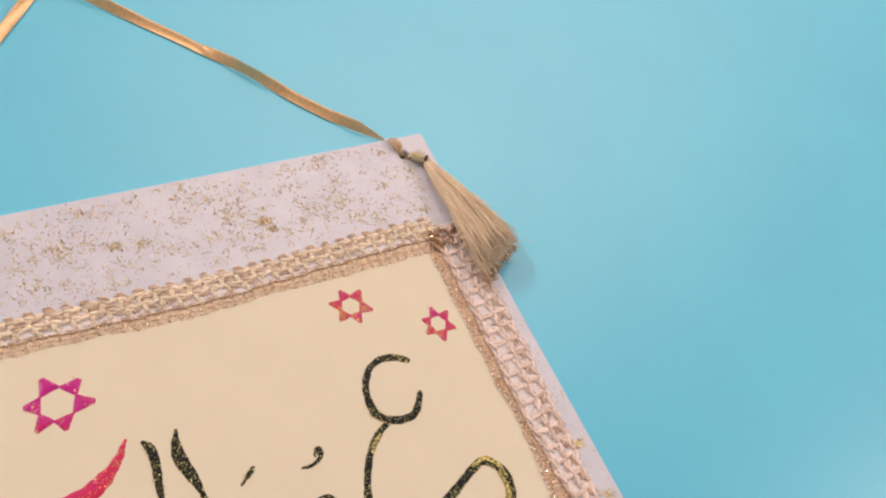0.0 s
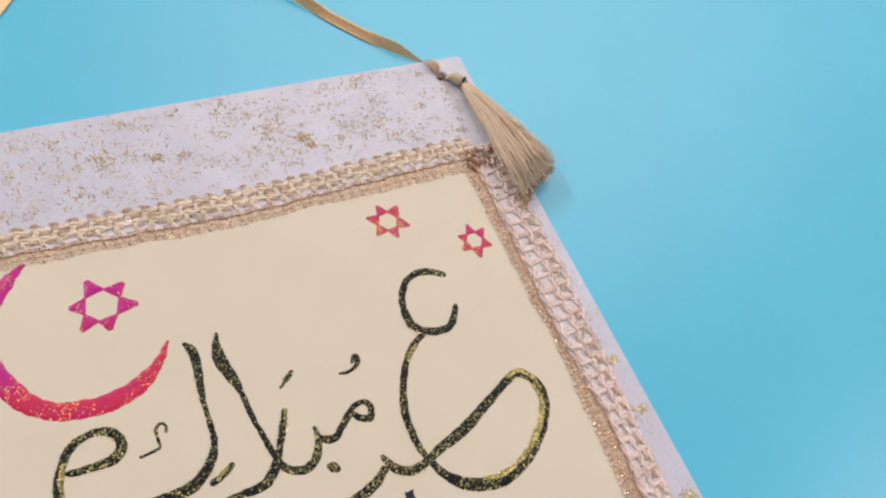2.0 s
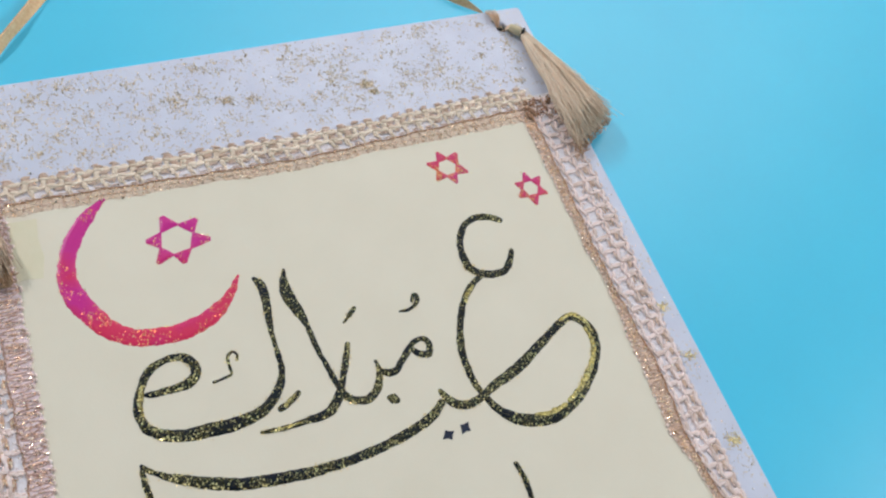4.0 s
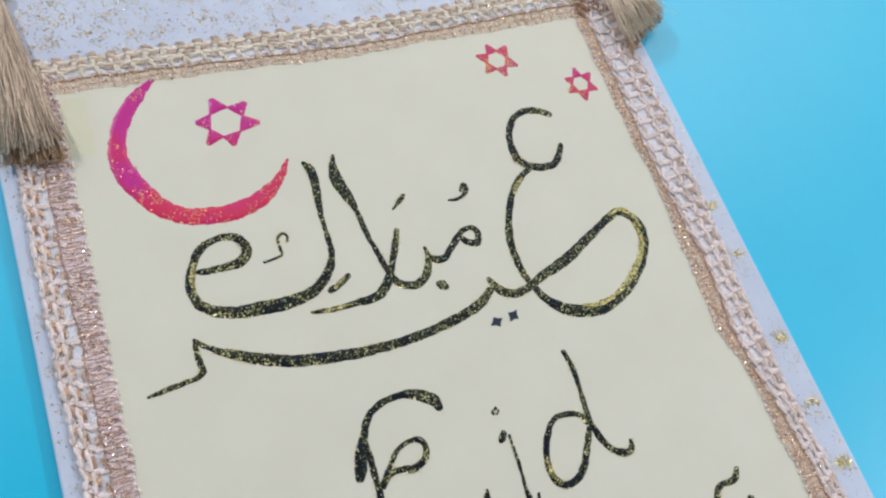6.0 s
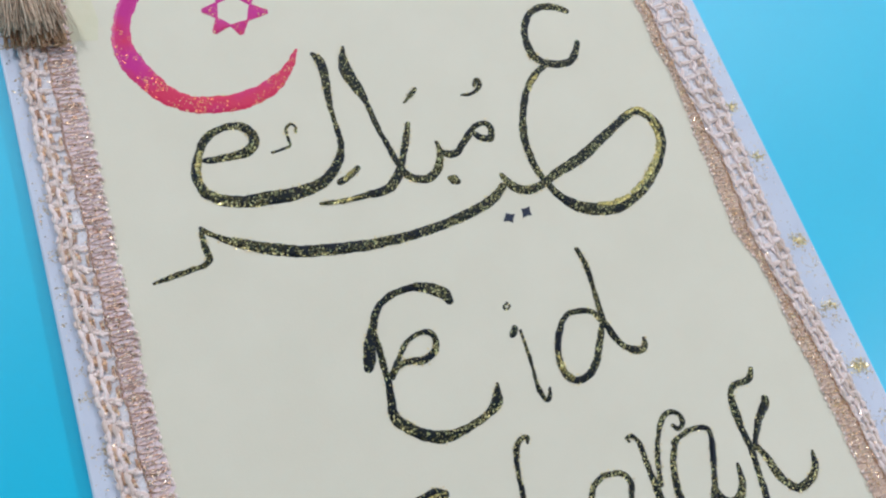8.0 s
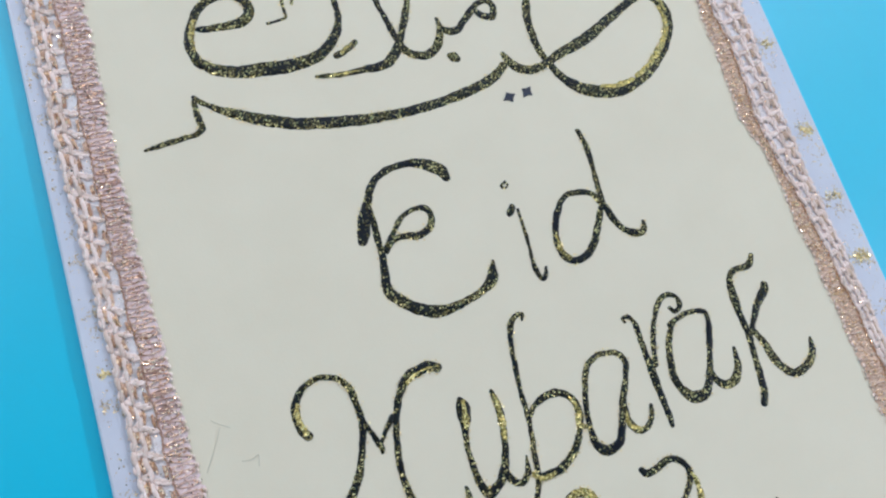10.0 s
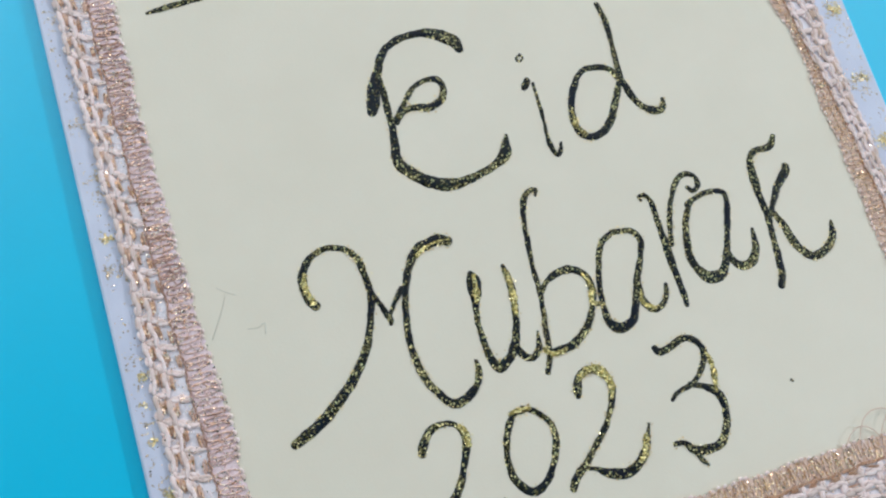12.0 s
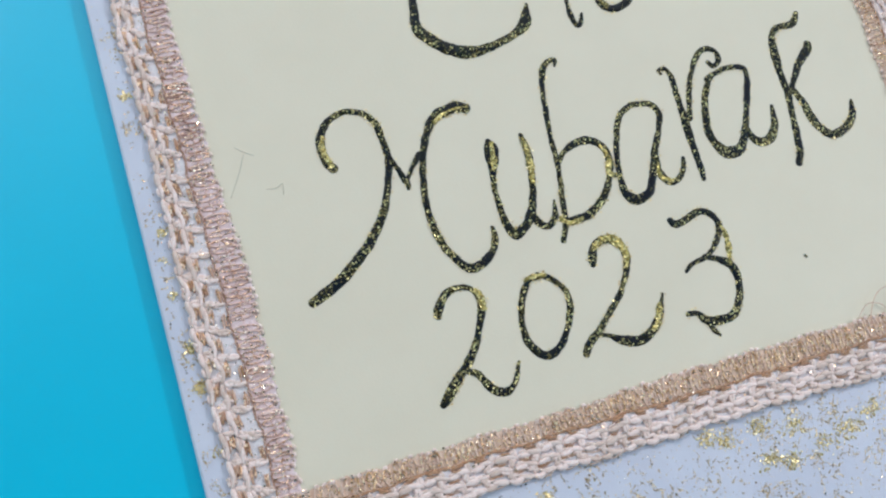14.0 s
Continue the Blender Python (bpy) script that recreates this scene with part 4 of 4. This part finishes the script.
# ---- gold leaf ----
def leaf_band(x0, y0, x1, y1, clumps, singles, seed, gold, spots=()):
    rnd = random.Random(seed)
    shape = Shape()

    def put(x, y, s):
        if x0 < x < x1 and y0 < y < y1:
            flakes(shape, rnd, x, y, s, FACE + 0.02)

    for _ in range(singles):
        put(rnd.uniform(x0, x1), rnd.uniform(y0, y1), rnd.uniform(0.13, 0.36))
    for _ in range(clumps):
        cx, cy, sp = rnd.uniform(x0, x1), rnd.uniform(y0, y1), rnd.uniform(1.0, 3.5)
        for _ in range(rnd.randint(4, 13)):
            wx, wy, way = rnd.gauss(cx, sp), rnd.gauss(cy, sp * 0.7), rnd.uniform(0, 6.3)
            for _ in range(rnd.randint(2, 7)):
                put(wx, wy, rnd.uniform(0.14, 0.42))
                way += rnd.uniform(-0.9, 0.9)
                wx, wy = wx + 0.38 * math.cos(way), wy + 0.38 * math.sin(way)
    bright = Shape()
    for cx, cy, sp, many in spots:
        for _ in range(int(many * 3.4)):
            x, y = rnd.gauss(cx, sp), rnd.gauss(cy, sp * 0.7)
            if x0 < x < x1 and y0 < y < y1:
                flakes(bright, rnd, x, y, rnd.uniform(0.2, 0.52), FACE + 0.06, 0.45)
    tagged(part("gold_patch", bright, gold, hanging, "clumps of bright yellow gold glitter", False), kind="stuff")
    specks = Shape()
    for _ in range(int((x1 - x0) * (y1 - y0) * (0.13 if x1 - x0 < 10 else 0.05))):
        flakes(specks, rnd, rnd.uniform(x0, x1), rnd.uniform(y0, y1), rnd.uniform(0.16, 0.34), FACE + 0.05, 0.6 * rnd.random())
    tagged(part("glitter_specks", specks, GLINT, hanging, "fine bright gold glitter specks", False), kind="stuff")
    return tagged(part("gold_leaf", shape, FLAKE, hanging, "scattered gold leaf flakes", False), kind="stuff")


leaf_band(-103.5, -37.0, 103.5, -1.0, 330, 1700, 11, FLAKE, [(34.3, -24, 1.2, 60), (35.9, -27.5, 1.0, 40), (-14.5, -20.6, 1.6, 40), (-6, -22, 1.6, 30), (24, -19, 2.2, 20), (-31, -17, 1.4, 16)])
leaf_band(-103.5, -343.5, 103.5, -303.5, 280, 2900, 12, BRIGHT, [(6.8, -306.5, 1.4, 30), (10.5, -308.5, 1.3, 35), (20, -307.5, 1.6, 40), (20, -315.5, 1.6, 36), (25.6, -317.5, 1.6, 45), (29, -310, 1.8, 40), (35.5, -316, 1.6, 30), (42.8, -314.5, 2.2, 55), (50, -312, 1.8, 34), (58, -320, 3.0, 40), (-35, -308, 1.2, 14)])
leaf_band(-104.6, -304.0, -98.5, -42.0, 46, 420, 13, BRIGHT, [(-101, -255, 0.9, 34), (-101.2, -263.6, 1.1, 40), (-101.5, -229, 0.8, 18), (-102.4, -243, 0.6, 8), (-102.6, -235, 0.5, 6), (-102, -197, 0.9, 16), (-100, -278, 1.2, 18)])
leaf_band(96.0, -304.0, 104.0, -70.0, 26, 260, 14, BRIGHT, [(100, -132, 1.3, 34), (101, -179, 1.5, 50), (100.4, -219, 1.6, 60), (101, -150, 1.4, 20), (101, -200, 1.4, 24)])

# ---- stray hairs on the cream panel ----
for pts in ([(-81.9, -213.9), (-80.4, -215.2), (-78.2, -216.6)], [(-80.4, -216.0), (-82.2, -219.6), (-85.4, -225.0)],
            [(-77.5, -224.7), (-75.3, -225.1), (-73.6, -224.3), (-74.0, -226.9)]):
    q = smooth_path(pts, 0.6)
    part("stray_hair", Shape().tube(np.column_stack([q, np.full(len(q), TOP + 0.06)]), 0.07, 4), GRAPHITE, hanging)
for pts in ([(50, -294), (54, -290.5), (58, -287.6), (62, -288.6), (64.5, -292)], [(57, -293), (61, -286.2), (66, -284.8), (70, -287.4), (68, -292)],
            [(63, -293), (66.5, -288), (70.5, -285.6), (74, -288)]):
    q = smooth_path(pts, 0.6)
    part("loose_thread", Shape().tube(np.column_stack([q, TOP + 0.5 + 0.8 * np.sin(np.linspace(0, 3.1, len(q)))]), 0.12, 4), TAN, hanging)


part("paint_speck", Shape().tube(np.array([(46.5, -271.6, TOP + 0.05), (46.8, -271.9, TOP + 0.12), (47.0, -272.3, TOP + 0.05)]), 0.28, 6), INK, hanging, "tiny stray paint speck")


# thin patch slightly yellower than the cream card
plate("yellowish_patch", [(-91.0, -51.0), (-78.8, -51.4), (-79.6, -58.0), (-79.0, -64.5), (-80.4, -71.4), (-85.0, -70.6), (-91.0, -71.0)], [], TOP, TOP + 0.05, 0.01, YELLOWISH, "faint yellowish patch on the card")

# a tangle of copper thread where the two trims meet
tangle, tie = Shape(), random.Random(31)
for _ in range(60):
    x, y, turn, reach = tie.uniform(86, 97), tie.uniform(-52, -43.5), tie.uniform(0, 6.3), tie.uniform(0.8, 2.2)
    q = np.linspace(0, 1, 6)
    tangle.tube(np.column_stack([x + reach * q * math.cos(turn), y + reach * q * math.sin(turn) + 0.6 * np.sin(math.pi * q), TOP + 0.55 + 0.7 * np.sin(math.pi * q)]), tie.uniform(0.14, 0.3), 5)
tagged(part("thread_tangle", tangle, COPPER, hanging, "reddish copper threads bunched at the lace corner"), kind="stuff")


# ---- tassels ----
def tassel(hole, neck, left, right, seed, silk, label):
    """A silk tassel knotted through a corner hole: knot, gold bead, wrapped neck and a spreading fringe."""
    rnd = random.Random(seed)
    ob = thing("tassel", label, "tassel", "corner tassels")
    h, n = np.array(hole), np.array(neck)
    way = (n - h) / np.linalg.norm(n - h)
    side = np.array([-way[1], way[0]])
    fray = Shape()
    for _ in range(26):
        f = rnd.uniform(-1, 1)
        end = h + np.array((rnd.uniform(-4.0, 0.5) * (1 if h[0] > 0 else -1), rnd.uniform(3.5, 8.6)))
        mid = h * 0.5 + end * 0.5 + side * f * 1.6
        q = smooth_path([(*(h - way * 1.4 + side * f * 1.2), FACE - 0.3), (*(mid - way * 1.2), FACE + 1.6 + rnd.uniform(0, 1.2)), (*end, FACE + 0.5)], 1.0)
        fray.tube(q, 0.17, 4)
    for _ in range(14):
        f = rnd.uniform(-1, 1)
        q = smooth_path([(*(h + way * 1.5 + side * f * 0.8), FACE - 0.4), (*(h + way * 2.3 + side * f * 1.1), FACE + 1.7), (*(h + way * 3.6 + side * f * 0.8), FACE + 1.8)], 0.8)
        fray.tube(q, 0.22, 4)
    # dark plug added so that the hole reads as shaded
    plug = Shape().tube(np.array([(*h, 0.15), (*h, 0.6), (*h, 1.1)]), 1.75, 12)
    part("hole_shade", plug, DARK, ob, "dark plug standing in for shade inside the punched hole")
    part("knot", fray, FRAYED, ob, "frayed beige knotted thread")
    s = np.linspace(0, 1, 12)
    bead = h + np.outer(2.6 + s * (np.linalg.norm(n - h) - 2.6), way)
    part("bead", Shape().tube(np.column_stack([bead, np.full(12, FACE + 2.0)]), 1.25 + 0.55 * np.sin(math.pi * s), 12), BRASS, ob, "dull gold bead")
    a = np.linspace(0, 4 * math.pi, 40)
    wrap = n + np.outer(np.cos(a) * 1.75, side) + np.outer(a * 0.06 - 0.3, way)
    part("neck_wrap", Shape().tube(np.column_stack([wrap, FACE + 2.1 + 1.75 * np.sin(a)]), 0.32, 5), DARK, ob, "dark thread wrapping")
    fringe = Shape()
    lt, rt = np.array(left), np.array(right)
    for i in range(820):
        f = rnd.random()
        tip = lt * (1 - f) + rt * f + way * (1.0 - 4 * (f - 0.5) ** 2) * 1.5
        drop = rnd.uniform(0.84, 1.03) if rnd.random() < 0.8 else rnd.uniform(0.62, 1.07)
        tip = n + (tip - n) * drop
        perp = np.array([-(tip - n)[1], (tip - n)[0]]) / np.linalg.norm(tip - n)
        level = rnd.random()
        hump = (1 - (2 * f - 1) ** 2) * 3.4 * level
        wave, bow = rnd.gauss(0, 0.6), rnd.gauss(0, 0.7)
        z = [FACE + 1.0 + 2.0 * level, FACE + 1.8 + 2.6 * level + 0.4 * hump, FACE + 2.4 + 2.6 * level + hump, FACE + 2.9 + 2.4 * level + hump]
        mids = [n + perp * (f - 0.5) * 2.6, n + (tip - n) * 0.33 + perp * (bow * 0.5 + wave), n + (tip - n) * 0.68 + perp * (bow - wave), tip + perp * rnd.gauss(0, 0.7)]
        q = smooth_path([(*m, v) for m, v in zip(mids, z)], 6.0)
        fringe.tube(q, rnd.uniform(0.12, 0.2), 4)
    wisps = Shape()
    for i in range(120):
        f = rnd.choice((rnd.uniform(-0.10, 0.12), rnd.uniform(0.88, 1.10), rnd.uniform(0, 1)))
        tip = n + (lt + (rt - lt) * f - n) * rnd.uniform(0.55, 1.1)
        q = smooth_path([(*(n * 0.6 + tip * 0.4), FACE + 3), (*(n * 0.25 + tip * 0.75 + np.array((rnd.gauss(0, 0.8), 0))), FACE + 4.4), (*(tip + np.array((rnd.gauss(0, 1.2), rnd.gauss(0, 0.6)))), FACE + 4 + rnd.random() * 2)], 4.0)
        wisps.tube(q, 0.07, 3)
    tagged(part("wisp", wisps, silk, ob, "fine stray silk fibres"), kind="stuff")
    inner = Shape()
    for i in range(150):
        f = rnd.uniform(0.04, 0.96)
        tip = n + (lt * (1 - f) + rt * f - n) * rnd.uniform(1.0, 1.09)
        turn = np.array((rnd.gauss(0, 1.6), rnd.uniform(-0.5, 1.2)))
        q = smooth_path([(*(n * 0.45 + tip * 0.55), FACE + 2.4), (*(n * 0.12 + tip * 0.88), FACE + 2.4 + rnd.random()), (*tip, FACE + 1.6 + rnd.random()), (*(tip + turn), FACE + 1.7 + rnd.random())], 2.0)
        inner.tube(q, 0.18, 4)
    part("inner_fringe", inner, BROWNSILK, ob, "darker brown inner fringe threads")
    part("fringe", fringe, silk, ob, "loose spreading golden beige silk fringe")
    return ob


tassel(HOLE_R, (99.6, -14.4), (97.5, -66.5), (115.5, -55.5), 21, SILK, "golden beige silk tassel spreading over the board edge")
tassel(HOLE_L, (-96.8, -13.6), (-104.5, -66.0), (-87.8, -68.0), 22, BEIGESILK, "golden beige silk tassel lying across the lace trim")


# ---- hanging ribbon ----
def ribbon(points, wide, turns):
    """A narrow satin ribbon that twists about its own line."""
    p = smooth_path(points, 1.2)
    d = np.gradient(p, axis=0)
    d /= np.linalg.norm(d, axis=1)[:, None]
    side = np.column_stack([-d[:, 1], d[:, 0], np.zeros(len(p))])
    s = np.concatenate([[0], np.cumsum(np.linalg.norm(np.diff(p, axis=0), axis=1))])
    angle = np.interp(s, *zip(*turns)) * math.pi / 180
    end = np.minimum(1.0, 0.16 + np.minimum(s, s[-1] - s) / 13.0)
    lift = 0.35 + np.abs(np.sin(angle)) * wide * 0.5 * end
    rows = []
    for f in np.linspace(-0.5, 0.5, 7):
        cup = 0.25 * (4 * f * f)
        off = side * (f * wide * end * np.cos(angle))[:, None]
        z = lift + f * wide * end * np.sin(angle) + cup * np.cos(angle)
        rows.append(np.column_stack([p[:, :2] + off[:, :2], z]))
    under = [r - np.array((0, 0, 0.12)) for r in rows[::-1]]
    return Shape().grid(rows + under + [rows[0]])


cord = thing("hanging_ribbon", "twisted shiny gold satin hanging ribbon on blue sheet", "ribbon")
part("ribbon_strand", ribbon([(-91.5, 0.8), (-62, 36), (-27, 81), (-15, 96), (-9, 103), (-3, 102), (6, 92.5), (30, 69), (46, 51), (61.5, 32), (77, 14), (90.5, 1.0)], 4.1,
     [(0, 20), (25, 65), (60, 20), (110, 10), (128, 40), (142, 70), (150, 66), (175, 15), (196, 8), (214, 68), (222, 68), (236, 22), (252, 25), (262, 60)]), SATIN, cord)
